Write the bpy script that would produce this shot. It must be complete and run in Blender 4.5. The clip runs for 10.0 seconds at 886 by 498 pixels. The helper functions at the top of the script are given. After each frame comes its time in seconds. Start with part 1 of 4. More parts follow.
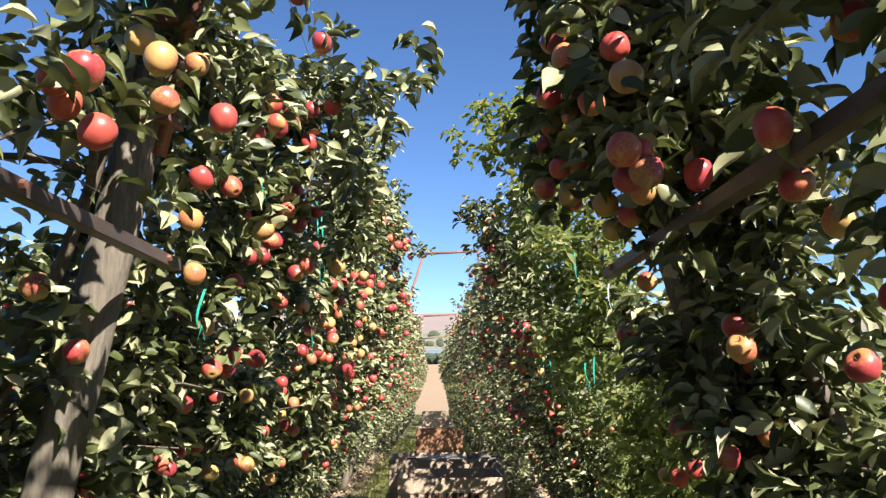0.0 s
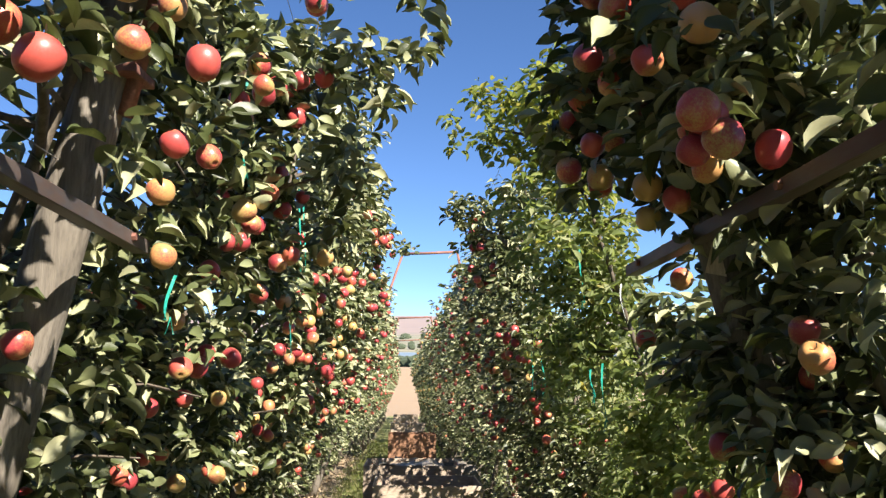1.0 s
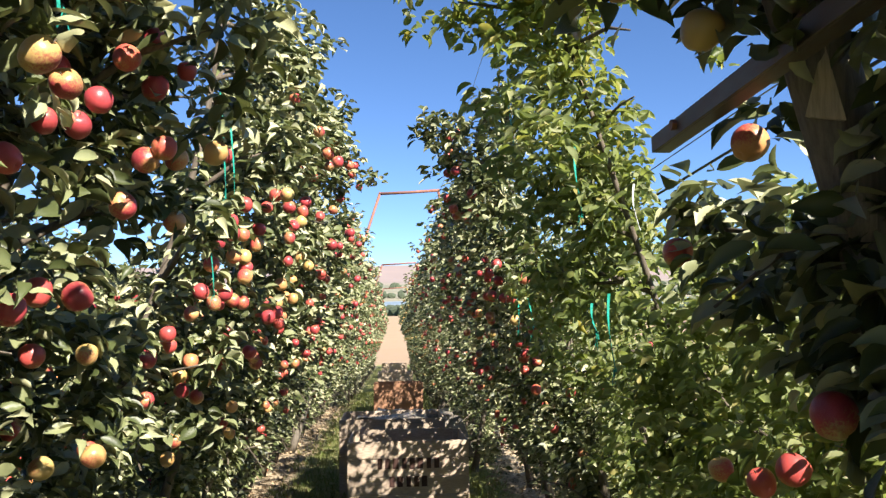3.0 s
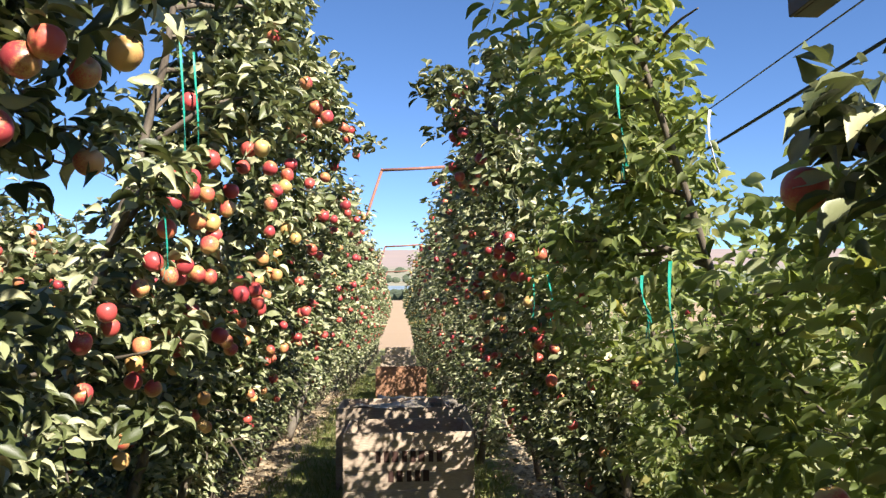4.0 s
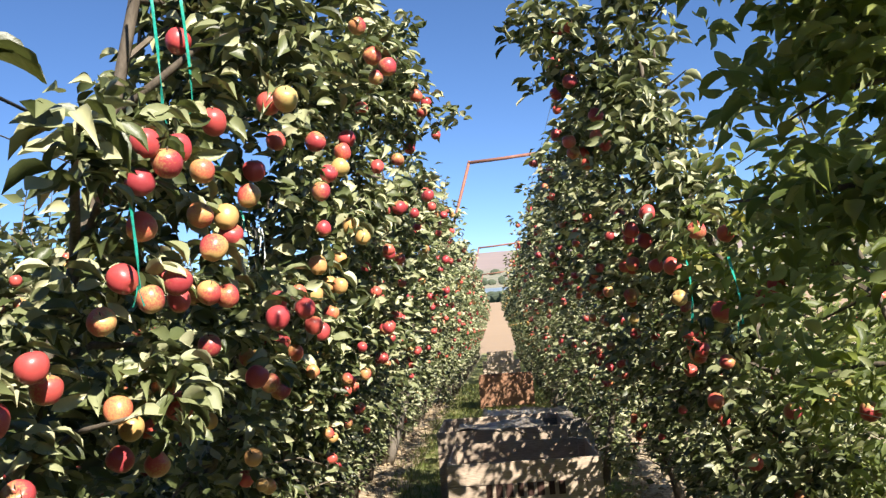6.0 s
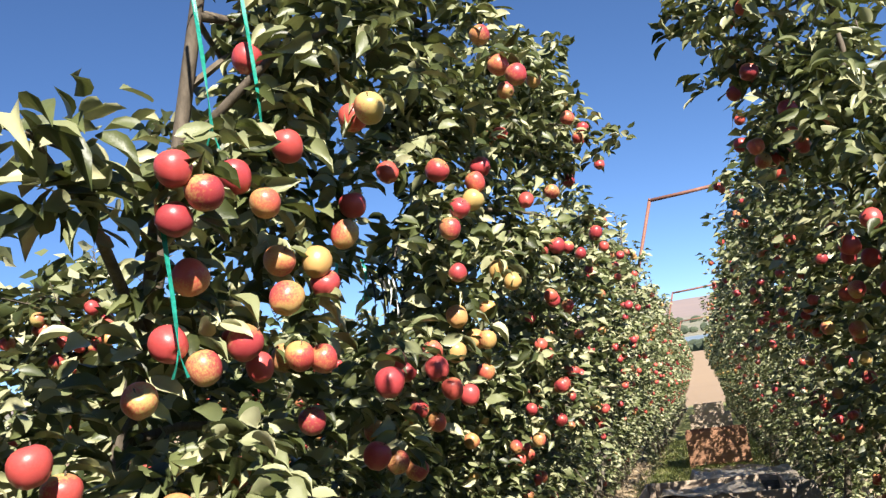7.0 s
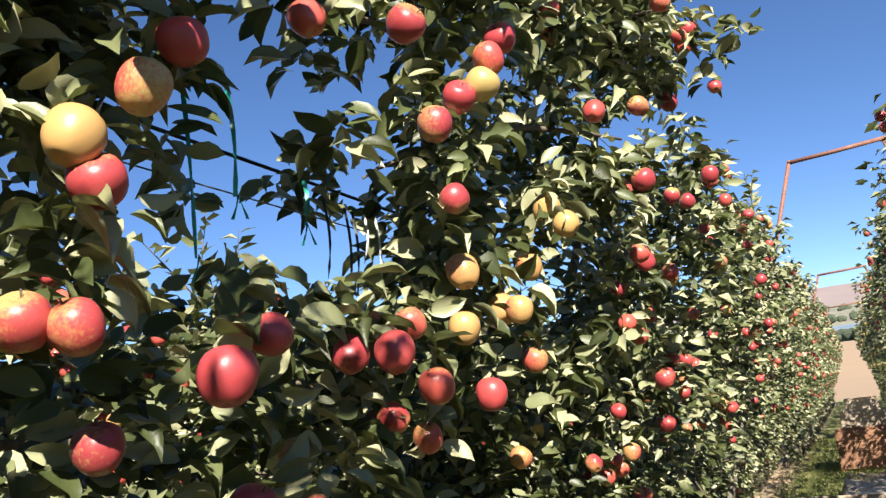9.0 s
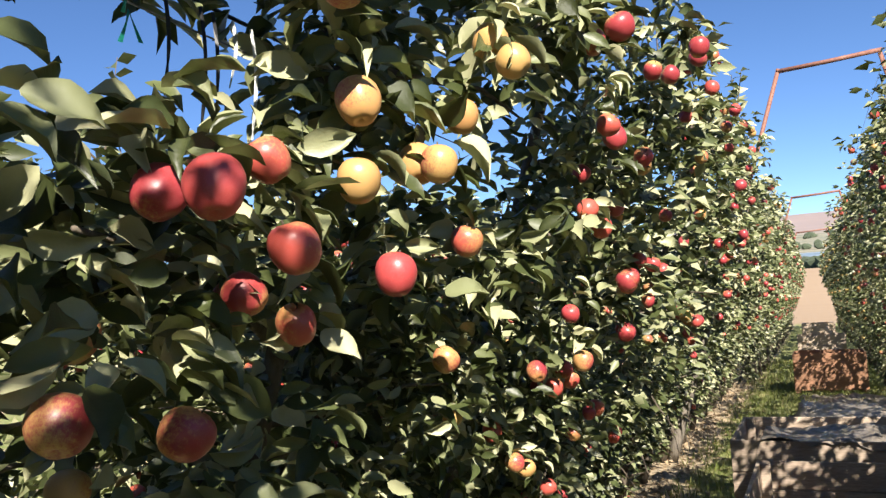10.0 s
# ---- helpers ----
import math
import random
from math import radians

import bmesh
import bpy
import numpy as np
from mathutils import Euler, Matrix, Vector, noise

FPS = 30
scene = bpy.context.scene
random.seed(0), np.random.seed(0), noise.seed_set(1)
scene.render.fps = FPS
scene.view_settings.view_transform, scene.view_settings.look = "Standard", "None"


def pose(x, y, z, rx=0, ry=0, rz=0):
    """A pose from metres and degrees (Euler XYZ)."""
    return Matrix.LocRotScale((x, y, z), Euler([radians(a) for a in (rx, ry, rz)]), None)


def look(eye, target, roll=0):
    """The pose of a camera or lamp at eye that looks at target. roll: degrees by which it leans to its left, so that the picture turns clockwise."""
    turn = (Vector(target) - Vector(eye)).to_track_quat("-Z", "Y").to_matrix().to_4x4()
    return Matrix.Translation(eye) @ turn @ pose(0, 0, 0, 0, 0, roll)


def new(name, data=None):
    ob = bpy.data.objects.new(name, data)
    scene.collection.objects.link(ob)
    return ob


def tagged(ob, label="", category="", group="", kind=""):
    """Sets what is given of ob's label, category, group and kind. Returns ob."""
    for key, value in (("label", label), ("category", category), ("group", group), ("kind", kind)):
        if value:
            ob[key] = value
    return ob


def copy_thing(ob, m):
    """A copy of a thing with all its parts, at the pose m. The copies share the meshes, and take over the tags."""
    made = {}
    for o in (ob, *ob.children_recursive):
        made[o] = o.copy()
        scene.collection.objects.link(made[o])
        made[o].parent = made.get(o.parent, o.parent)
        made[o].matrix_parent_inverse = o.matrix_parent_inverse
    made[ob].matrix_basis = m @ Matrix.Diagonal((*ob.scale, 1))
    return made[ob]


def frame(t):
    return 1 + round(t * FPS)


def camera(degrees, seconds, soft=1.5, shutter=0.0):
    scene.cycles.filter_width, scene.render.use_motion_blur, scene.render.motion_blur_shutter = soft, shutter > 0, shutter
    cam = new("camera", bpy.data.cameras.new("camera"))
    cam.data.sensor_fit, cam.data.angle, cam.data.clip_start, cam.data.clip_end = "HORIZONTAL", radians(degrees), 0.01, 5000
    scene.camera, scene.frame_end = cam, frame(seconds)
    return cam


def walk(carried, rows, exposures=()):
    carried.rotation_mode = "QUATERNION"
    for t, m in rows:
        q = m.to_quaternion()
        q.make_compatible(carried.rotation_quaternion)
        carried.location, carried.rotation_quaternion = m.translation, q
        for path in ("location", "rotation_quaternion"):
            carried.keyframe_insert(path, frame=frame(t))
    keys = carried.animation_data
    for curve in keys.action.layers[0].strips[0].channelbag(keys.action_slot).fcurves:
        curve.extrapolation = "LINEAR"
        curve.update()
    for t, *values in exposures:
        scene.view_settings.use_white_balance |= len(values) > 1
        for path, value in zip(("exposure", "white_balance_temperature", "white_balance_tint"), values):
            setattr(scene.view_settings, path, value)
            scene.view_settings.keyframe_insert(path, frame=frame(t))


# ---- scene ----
cam = camera(57.4, 10.0, soft=1.4)
METRES, EYE, TILT, LEAN, TURN = 5.3, 1.78, 5.0, 0.5, -0.8
ROWS = [
    (0.0, 0.0, 0.0, 0.0, -0.0, 0.0, -0.0),
    (0.5, -0.0031, 0.031, -0.0061, 0.06, 0.48, -1.16),
    (1.0, -0.0184, 0.0629, -0.0087, -1.86, 0.25, -1.42),
    (1.5, -0.0165, 0.0903, -0.0116, -4.37, -0.24, -0.83),
    (2.0, -0.0009, 0.1365, -0.0238, -3.87, -1.39, 0.26),
    (2.5, 0.0062, 0.1819, -0.032, -3.16, -2.59, 0.35),
    (4.0, 0.0173, 0.3532, -0.0614, -2.36, -4.46, -0.43),
    (4.5, 0.0087, 0.4154, -0.0733, -1.85, -5.02, 0.56),
    (5.0, 0.0087, 0.4669, -0.0765, -1.53, -5.08, 1.22),
    (6.5, 0.0134, 0.6252, -0.0959, 9.85, -1.8, 6.92),
    (7.0, 0.0206, 0.6754, -0.1055, 17.26, 1.55, 9.39),
    (7.5, 0.0231, 0.7195, -0.1112, 21.63, 2.64, 10.34),
    (8.0, 0.0124, 0.7698, -0.1219, 21.94, 3.02, 9.79),
    (8.5, 0.0123, 0.8222, -0.1294, 23.47, 4.4, 9.9),
    (9.0, 0.009, 0.8784, -0.1393, 26.4, 2.33, 9.95),
    (9.5, -0.0072, 0.9278, -0.1557, 26.47, -2.3, 9.33),
    (10.0, -0.0108, 0.9707, -0.1649, 24.58, -4.43, 6.85),
]
walk(cam, [(t, pose(0, 0, EYE, TILT, LEAN, TURN) @ pose(METRES * x, METRES * y, METRES * z, 90 + pitch, roll, yaw)) for t, x, y, z, yaw, pitch, roll in ROWS],
     exposures=[(0.0, 1.50), (2.0, 1.62), (4.5, 1.52), (6.5, 1.40), (8.0, 1.33), (10.0, 1.38)])

# ---- light ----
SUN_AZ, SUN_EL = radians(-53), radians(42.5)
to_sun = Vector((math.cos(SUN_AZ) * math.cos(SUN_EL), math.sin(SUN_AZ) * math.cos(SUN_EL), math.sin(SUN_EL)))
world = bpy.data.worlds.new("world")
scene.world = world
world.use_nodes = True
wn = world.node_tree
sky = wn.nodes.new("ShaderNodeTexSky")
sky.sky_type = "NISHITA"
sky.sun_disc = False
sky.altitude = 1500
sky.sun_elevation = SUN_EL
sky.sun_rotation = math.atan2(to_sun.x, to_sun.y)
sky.air_density, sky.dust_density, sky.ozone_density = 0.75, 0.0, 3.0
wn.nodes["Background"].inputs["Strength"].default_value = 0.070
# clear dry air: the deep blue reaches down almost to the horizon
where = wn.nodes.new("ShaderNodeTexCoord")
lift = wn.nodes.new("ShaderNodeVectorMath")
lift.operation = "ADD"
lift.inputs[1].default_value = (0.0, 0.0, 0.065)
wn.links.new(where.outputs["Generated"], lift.inputs[0])
wn.links.new(lift.outputs[0], sky.inputs["Vector"])
deep = wn.nodes.new("ShaderNodeHueSaturation")
deep.inputs["Saturation"].default_value = 1.12
deep.inputs["Hue"].default_value = 0.504
deep.inputs["Value"].default_value = 1.08
wn.links.new(sky.outputs["Color"], deep.inputs["Color"])
wn.links.new(deep.outputs["Color"], wn.nodes["Background"].inputs["Color"])
sun = new("sun", bpy.data.lights.new("sun", "SUN"))
sun.data.energy, sun.data.angle, sun.data.color = 5.0, radians(0.55), (1.0, 0.93, 0.82)
sun.matrix_world = look(tuple(to_sun * 50), (0, 0, 0))


# ---- materials ----
class Mat:
    """A node material with a Principled shader and short ways to add nodes."""

    def __init__(self, name, rough=0.7, metal=0.0, spec=0.5):
        self.m = bpy.data.materials.new(name)
        self.m.use_nodes = True
        self.t = self.m.node_tree
        self.b = self.t.nodes["Principled BSDF"]
        self.b.inputs["Roughness"].default_value = rough
        self.b.inputs["Metallic"].default_value = metal
        self.b.inputs["Specular IOR Level"].default_value = spec

    def node(self, kind, **values):
        n = self.t.nodes.new(kind)
        for key, value in values.items():
            n.inputs[key.replace("_", " ")].default_value = value
        return n

    def link(self, a, b):
        self.t.links.new(a, b)

    def coords(self, which="Object", scale=(1, 1, 1)):
        c = self.t.nodes.new("ShaderNodeTexCoord")
        mp = self.t.nodes.new("ShaderNodeMapping")
        mp.inputs["Scale"].default_value = scale
        self.link(c.outputs[which], mp.inputs["Vector"])
        return mp.outputs["Vector"]

    def noise(self, vec, scale, detail=4.0, rough=0.6):
        n = self.node("ShaderNodeTexNoise", Scale=scale, Detail=detail, Roughness=rough)
        self.link(vec, n.inputs["Vector"])
        return n.outputs["Fac"]

    def ramp(self, fac, stops):
        r = self.t.nodes.new("ShaderNodeValToRGB")
        el = r.color_ramp.elements
        while len(el) < len(stops):
            el.new(0.5)
        for e, (p, c) in zip(el, stops):
            e.position, e.color = p, (*c, 1)
        self.link(fac, r.inputs["Fac"])
        return r.outputs["Color"]

    def mix(self, fac, a, b, kind="MIX"):
        n = self.t.nodes.new("ShaderNodeMix")
        n.data_type, n.blend_type = "RGBA", kind
        for sock, v in ((n.inputs[0], fac), (n.inputs[6], a), (n.inputs[7], b)):
            if isinstance(v, (float, int)):
                sock.default_value = v
            elif isinstance(v, tuple):
                sock.default_value = (*v, 1)
            else:
                self.link(v, sock)
        return n.outputs[2]

    def maths(self, op, a, b=0.0):
        n = self.t.nodes.new("ShaderNodeMath")
        n.operation = op
        for sock, v in ((n.inputs[0], a), (n.inputs[1], b)):
            if isinstance(v, (float, int)):
                sock.default_value = v
            else:
                self.link(v, sock)
        return n.outputs[0]

    def base(self, colour):
        self.link(colour, self.b.inputs["Base Color"])
        return self

    def bump(self, height, strength=0.4, distance=0.01):
        n = self.node("ShaderNodeBump", Strength=strength, Distance=distance)
        self.link(height, n.inputs["Height"])
        self.link(n.outputs["Normal"], self.b.inputs["Normal"])
        return self


def leaf_material(name, stops, single, through_light=0.3):
    """Leaf: colour from leaf to leaf, blotches, a paler midrib, light that shines through."""
    k = Mat(name, 0.42, 0, 0.38)
    if single:
        rnd = k.t.nodes.new("ShaderNodeObjectInfo").outputs["Random"]
    else:
        rnd = k.t.nodes.new("ShaderNodeNewGeometry").outputs["Random Per Island"]
    vec = k.coords("Object")
    blotch = k.noise(vec, 60, 3)
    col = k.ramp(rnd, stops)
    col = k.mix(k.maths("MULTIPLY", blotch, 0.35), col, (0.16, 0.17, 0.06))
    k.base(col)
    k.bump(k.noise(vec, 220, 2), 0.25, 0.002)
    tr = k.t.nodes.new("ShaderNodeBsdfTranslucent")
    k.link(k.mix(0.5, col, (0.38, 0.44, 0.09), "MIX"), tr.inputs["Color"])
    mx = k.t.nodes.new("ShaderNodeMixShader")
    mx.inputs[0].default_value = through_light
    k.link(k.b.outputs[0], mx.inputs[1])
    k.link(tr.outputs[0], mx.inputs[2])
    k.link(mx.outputs[0], k.t.nodes["Material Output"].inputs["Surface"])
    return k.m


# near-black to cream: leaf tone, plus shade and sun put into the colour
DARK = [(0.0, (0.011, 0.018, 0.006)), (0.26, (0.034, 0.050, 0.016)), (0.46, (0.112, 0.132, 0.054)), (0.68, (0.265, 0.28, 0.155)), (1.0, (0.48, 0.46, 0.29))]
LIGHT = [(0.0, (0.04, 0.06, 0.014)), (0.28, (0.12, 0.165, 0.045)), (0.6, (0.28, 0.33, 0.13)), (0.9, (0.44, 0.46, 0.25)), (1.0, (0.50, 0.43, 0.14))]
YELLOW = [(0.0, (0.10, 0.15, 0.02)), (0.5, (0.20, 0.24, 0.03)), (1.0, (0.40, 0.33, 0.05))]
M = {}
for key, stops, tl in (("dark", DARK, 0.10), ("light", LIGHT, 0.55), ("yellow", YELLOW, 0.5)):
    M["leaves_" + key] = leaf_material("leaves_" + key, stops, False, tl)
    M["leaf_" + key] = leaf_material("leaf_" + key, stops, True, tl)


def apple_material(name, blush):
    """Skin: yellow-green ground colour under a streaky red blush, pale specks, a dull bloom."""
    k = Mat(name, 0.36, 0, 0.5)
    info = k.t.nodes.new("ShaderNodeObjectInfo")
    rnd = info.outputs["Random"]
    vec = k.coords("Object")
    streak = k.noise(k.coords("Object", (1, 1, 0.25)), 55, 3)
    patch = k.noise(vec, 14, 2)
    ground = k.ramp(rnd, [(0.0, (0.52, 0.33, 0.09)), (0.5, (0.56, 0.28, 0.08)), (1.0, (0.46, 0.38, 0.11))])
    red = k.ramp(k.maths("FRACT", k.maths("MULTIPLY", rnd, 7.3)), [(0.0, (0.27, 0.010, 0.016)), (0.5, (0.42, 0.026, 0.030)), (1.0, (0.52, 0.075, 0.038))])
    amount = k.maths("ADD", k.maths("MULTIPLY", streak, 0.55), k.maths("MULTIPLY", patch, 0.75))
    amount = k.maths("ADD", amount, k.maths("MULTIPLY", k.maths("FRACT", k.maths("MULTIPLY", rnd, 3.7)), 0.45))
    sep = k.t.nodes.new("ShaderNodeSeparateXYZ")
    k.link(vec, sep.inputs[0])
    ends = k.ramp(k.maths("ABSOLUTE", sep.outputs["Z"]), [(0.27, (0, 0, 0)), (0.46, (1, 1, 1))])
    amount = k.maths("SUBTRACT", amount, k.maths("MULTIPLY", ends, 0.3))
    side = k.maths("ADD", k.maths("MULTIPLY", sep.outputs["X"], 0.55), 0.06)
    amount = k.maths("ADD", amount, side)
    fac = k.ramp(k.maths("ADD", amount, blush - 1.0), [(0.35, (0, 0, 0)), (0.75, (1, 1, 1))])
    col = k.mix(fac, ground, red)
    vor = k.node("ShaderNodeTexVoronoi", Scale=170)
    k.link(vec, vor.inputs["Vector"])
    specks = k.ramp(vor.outputs["Distance"], [(0.10, (1, 1, 1)), (0.2, (0, 0, 0))])
    col = k.mix(k.maths("MULTIPLY", specks, 0.30), col, (0.62, 0.45, 0.28))
    bloom = k.noise(vec, 28, 4)
    col = k.mix(k.maths("MULTIPLY", bloom, 0.26), col, (0.50, 0.24, 0.27))
    k.base(col)
    k.link(k.maths("ADD", k.maths("MULTIPLY", bloom, 0.3), 0.22), k.b.inputs["Roughness"])
    return k.m


M["apple_red"] = apple_material("apple_red", 1.02)
M["apple_orange"] = apple_material("apple_orange", 0.80)
M["apple_yellow"] = apple_material("apple_yellow", 0.42)


def rough_material(name, a, b, scale, rough=0.8, stretch=(1, 1, 1), metal=0.0, bump=0.5, dist=0.004, c=None, fine=6.0, vary=False):
    """Two colours in large and fine noise, with relief; stretch gives a grain."""
    k = Mat(name, rough, metal, 0.4)
    vec = k.coords("Object", stretch)
    big, small = k.noise(vec, scale, 4), k.noise(vec, scale * fine, 5, 0.7)
    col = k.mix(k.ramp(big, [(0.35, (0, 0, 0)), (0.65, (1, 1, 1))]), a, b)
    col = k.mix(k.ramp(small, [(0.4, (0, 0, 0)), (0.75, (1, 1, 1))]), col, c or tuple(0.55 * v for v in a))
    if vary:
        rnd = k.t.nodes.new("ShaderNodeObjectInfo").outputs["Random"]
        col = k.mix(k.maths("MULTIPLY", rnd, 0.5), col, tuple(0.5 * v for v in b))
    k.base(col)
    k.bump(small, bump, dist)
    return k.m


M["bark"] = rough_material("bark", (0.10, 0.078, 0.056), (0.17, 0.14, 0.105), 12, 0.85, (1, 1, 0.35), dist=0.006)
M["post_wood"] = rough_material("post_wood", (0.17, 0.145, 0.115), (0.27, 0.235, 0.19), 5, 0.85, (3, 3, 0.25), dist=0.008, c=(0.10, 0.085, 0.07))
M["split_wood"] = rough_material("split_wood", (0.55, 0.45, 0.30), (0.64, 0.55, 0.40), 8, 0.8, (3, 3, 0.2))
M["steel"] = rough_material("steel", (0.085, 0.072, 0.068), (0.15, 0.125, 0.115), 7, 0.5, (1, 0.3, 1), 0.4, 0.3, 0.002, c=(0.12, 0.07, 0.05))
M["rust"] = rough_material("rust", (0.23, 0.10, 0.075), (0.33, 0.16, 0.11), 9, 0.7, (1, 1, 1), 0.2, 0.4, 0.002)
M["wire"] = rough_material("wire", (0.20, 0.20, 0.20), (0.30, 0.29, 0.28), 20, 0.4, metal=0.7, bump=0.1)
M["hose"] = rough_material("hose", (0.015, 0.015, 0.016), (0.03, 0.03, 0.03), 14, 0.5, bump=0.1)
M["tape"] = rough_material("tape", (0.015, 0.27, 0.19), (0.03, 0.36, 0.28), 20, 0.35, bump=0.1)
M["string"] = rough_material("string", (0.62, 0.64, 0.62), (0.75, 0.76, 0.73), 30, 0.5, bump=0.1)
M["bin_wood"] = rough_material("bin_wood", (0.44, 0.34, 0.255), (0.54, 0.43, 0.33), 3, 0.8, (1, 6, 6), dist=0.003, c=(0.22, 0.16, 0.12), vary=True)
M["bin_orange"] = rough_material("bin_orange", (0.27, 0.135, 0.075), (0.36, 0.19, 0.11), 3, 0.8, (1, 6, 6), dist=0.003, c=(0.20, 0.10, 0.06), vary=True)
M["ink"] = rough_material("ink", (0.045, 0.018, 0.014), (0.06, 0.028, 0.02), 14, 0.8)
M["plastic"] = rough_material("plastic", (0.15, 0.13, 0.11), (0.34, 0.29, 0.24), 5, 0.34, bump=0.9, dist=0.03, fine=3.0)
M["dry_leaf"] = rough_material("dry_leaf", (0.30, 0.21, 0.125), (0.48, 0.37, 0.23), 20, 0.8, vary=True)


def ground_material():
    """Mown grass in the aisles, dry litter along the rows, a bare field, then valley fields and hills with haze put
    into their colours.
    """
    k = Mat("ground", 0.95, 0, 0.2)
    vec = k.coords("Object")
    sep = k.t.nodes.new("ShaderNodeSeparateXYZ")
    k.link(vec, sep.inputs[0])
    wob = k.maths("MULTIPLY", k.maths("SUBTRACT", k.noise(vec, 3.0, 5), 0.5), 0.75)
    ax = k.maths("ADD", k.maths("PINGPONG", k.maths("ADD", sep.outputs["X"], 3.45 * 200 - 0.1), 1.725), wob)
    strip = k.ramp(k.maths("MULTIPLY", ax, 0.5), [(0.62, (0, 0, 0)), (0.70, (1, 1, 1))])
    grass = k.mix(k.ramp(k.noise(vec, 7, 5), [(0.35, (0, 0, 0)), (0.65, (1, 1, 1))]), (0.15, 0.19, 0.05), (0.30, 0.28, 0.13))
    soil = k.mix(k.ramp(k.noise(vec, 18, 6, 0.7), [(0.35, (0, 0, 0)), (0.62, (1, 1, 1))]), (0.24, 0.18, 0.115), (0.56, 0.45, 0.31))
    near = k.mix(strip, grass, soil)
    dry = k.mix(k.noise(k.coords("Object", (0.02, 0.3, 1)), 1.0, 4), (0.29, 0.205, 0.135), (0.36, 0.265, 0.175))
    # these two distant colours are greyed and paled to hold the haze
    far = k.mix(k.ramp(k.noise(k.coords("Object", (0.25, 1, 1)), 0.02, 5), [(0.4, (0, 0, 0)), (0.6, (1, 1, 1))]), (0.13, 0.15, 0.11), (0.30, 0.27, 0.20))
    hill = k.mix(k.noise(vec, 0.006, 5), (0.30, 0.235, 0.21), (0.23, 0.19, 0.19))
    y = sep.outputs["Y"]

    def after(where, width):
        return k.maths("MINIMUM", k.maths("MAXIMUM", k.maths("DIVIDE", k.maths("SUBTRACT", y, where), width), 0.0), 1.0)

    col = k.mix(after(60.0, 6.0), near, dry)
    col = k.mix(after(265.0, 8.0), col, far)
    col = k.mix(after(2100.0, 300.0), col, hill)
    k.base(col)
    k.bump(k.noise(vec, 40, 5, 0.7), 0.6, 0.03)
    return k.m


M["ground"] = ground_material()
M["grass"] = leaf_material("grass", [(0.0, (0.08, 0.12, 0.02)), (0.5, (0.15, 0.18, 0.04)), (0.85, (0.28, 0.26, 0.10)), (1.0, (0.42, 0.34, 0.18))], False, 0.3)
M["water"] = rough_material("water", (0.20, 0.27, 0.34), (0.24, 0.29, 0.33), 0.01, 0.6, bump=0.0)
M["far_trees"] = rough_material("far_trees", (0.055, 0.075, 0.045), (0.09, 0.11, 0.065), 0.05, 0.9, bump=0.2, fine=4.0)

# ---- building helpers ----
SLOPE = 0.085


def gz(y):
    """The ground's height: a steady slope through the orchard, then the valley and the hills beyond."""
    if y <= -40:
        return SLOPE * 40
    if y <= 110:
        return -SLOPE * y
    pts = ((110, -9.35), (150, -11.6), (265, -12.6), (420, -24.0), (1000, -33.0), (2000, -36.0), (2700, -20.0), (3600, 25.0), (4600, 36.0))
    for (y0, z0), (y1, z1) in zip(pts, pts[1:]):
        if y <= y1:
            return z0 + (z1 - z0) * (y - y0) / (y1 - y0)
    return pts[-1][1]


def mesh_of(name, verts, faces, mats, smooth=True):
    """A mesh from numpy vertices (n, 3) and faces of one length (m, 3 or 4)."""
    verts, faces = np.asarray(verts, dtype=np.float32), np.asarray(faces, dtype=np.int32)
    me = bpy.data.meshes.new(name)
    n, side = faces.shape
    me.vertices.add(len(verts))
    me.vertices.foreach_set("co", verts.ravel())
    me.loops.add(n * side)
    me.loops.foreach_set("vertex_index", faces.ravel())
    me.polygons.add(n)
    me.polygons.foreach_set("loop_start", np.arange(0, n * side, side, dtype=np.int32))
    me.polygons.foreach_set("use_smooth", np.full(n, smooth))
    me.update(calc_edges=True)
    for m in mats if isinstance(mats, (list, tuple)) else [mats]:
        me.materials.append(m)
    return me


def put(name, me, parent=None, m=None, label=""):
    ob = new(name, me)
    if parent is not None:
        ob.parent = parent
    if m is not None:
        ob.matrix_basis = m
    if label:
        tagged(ob, label)
    return ob


def part(name, bm, material, parent, label="", smooth=False):
    """Links a bmesh as one mesh object under a thing or a part."""
    me = bpy.data.meshes.new(name)
    for f in bm.faces:
        f.smooth = smooth
    bm.to_mesh(me)
    bm.free()
    me.materials.append(material)
    return put(name, me, parent, None, label)


def thing(name, place, label, category, group="", kind="", m=None):
    ob = new(name)
    ob.empty_display_size = 0.1
    ob.matrix_basis = m if m is not None else Matrix.Translation(place)
    return tagged(ob, label, category, group, kind)


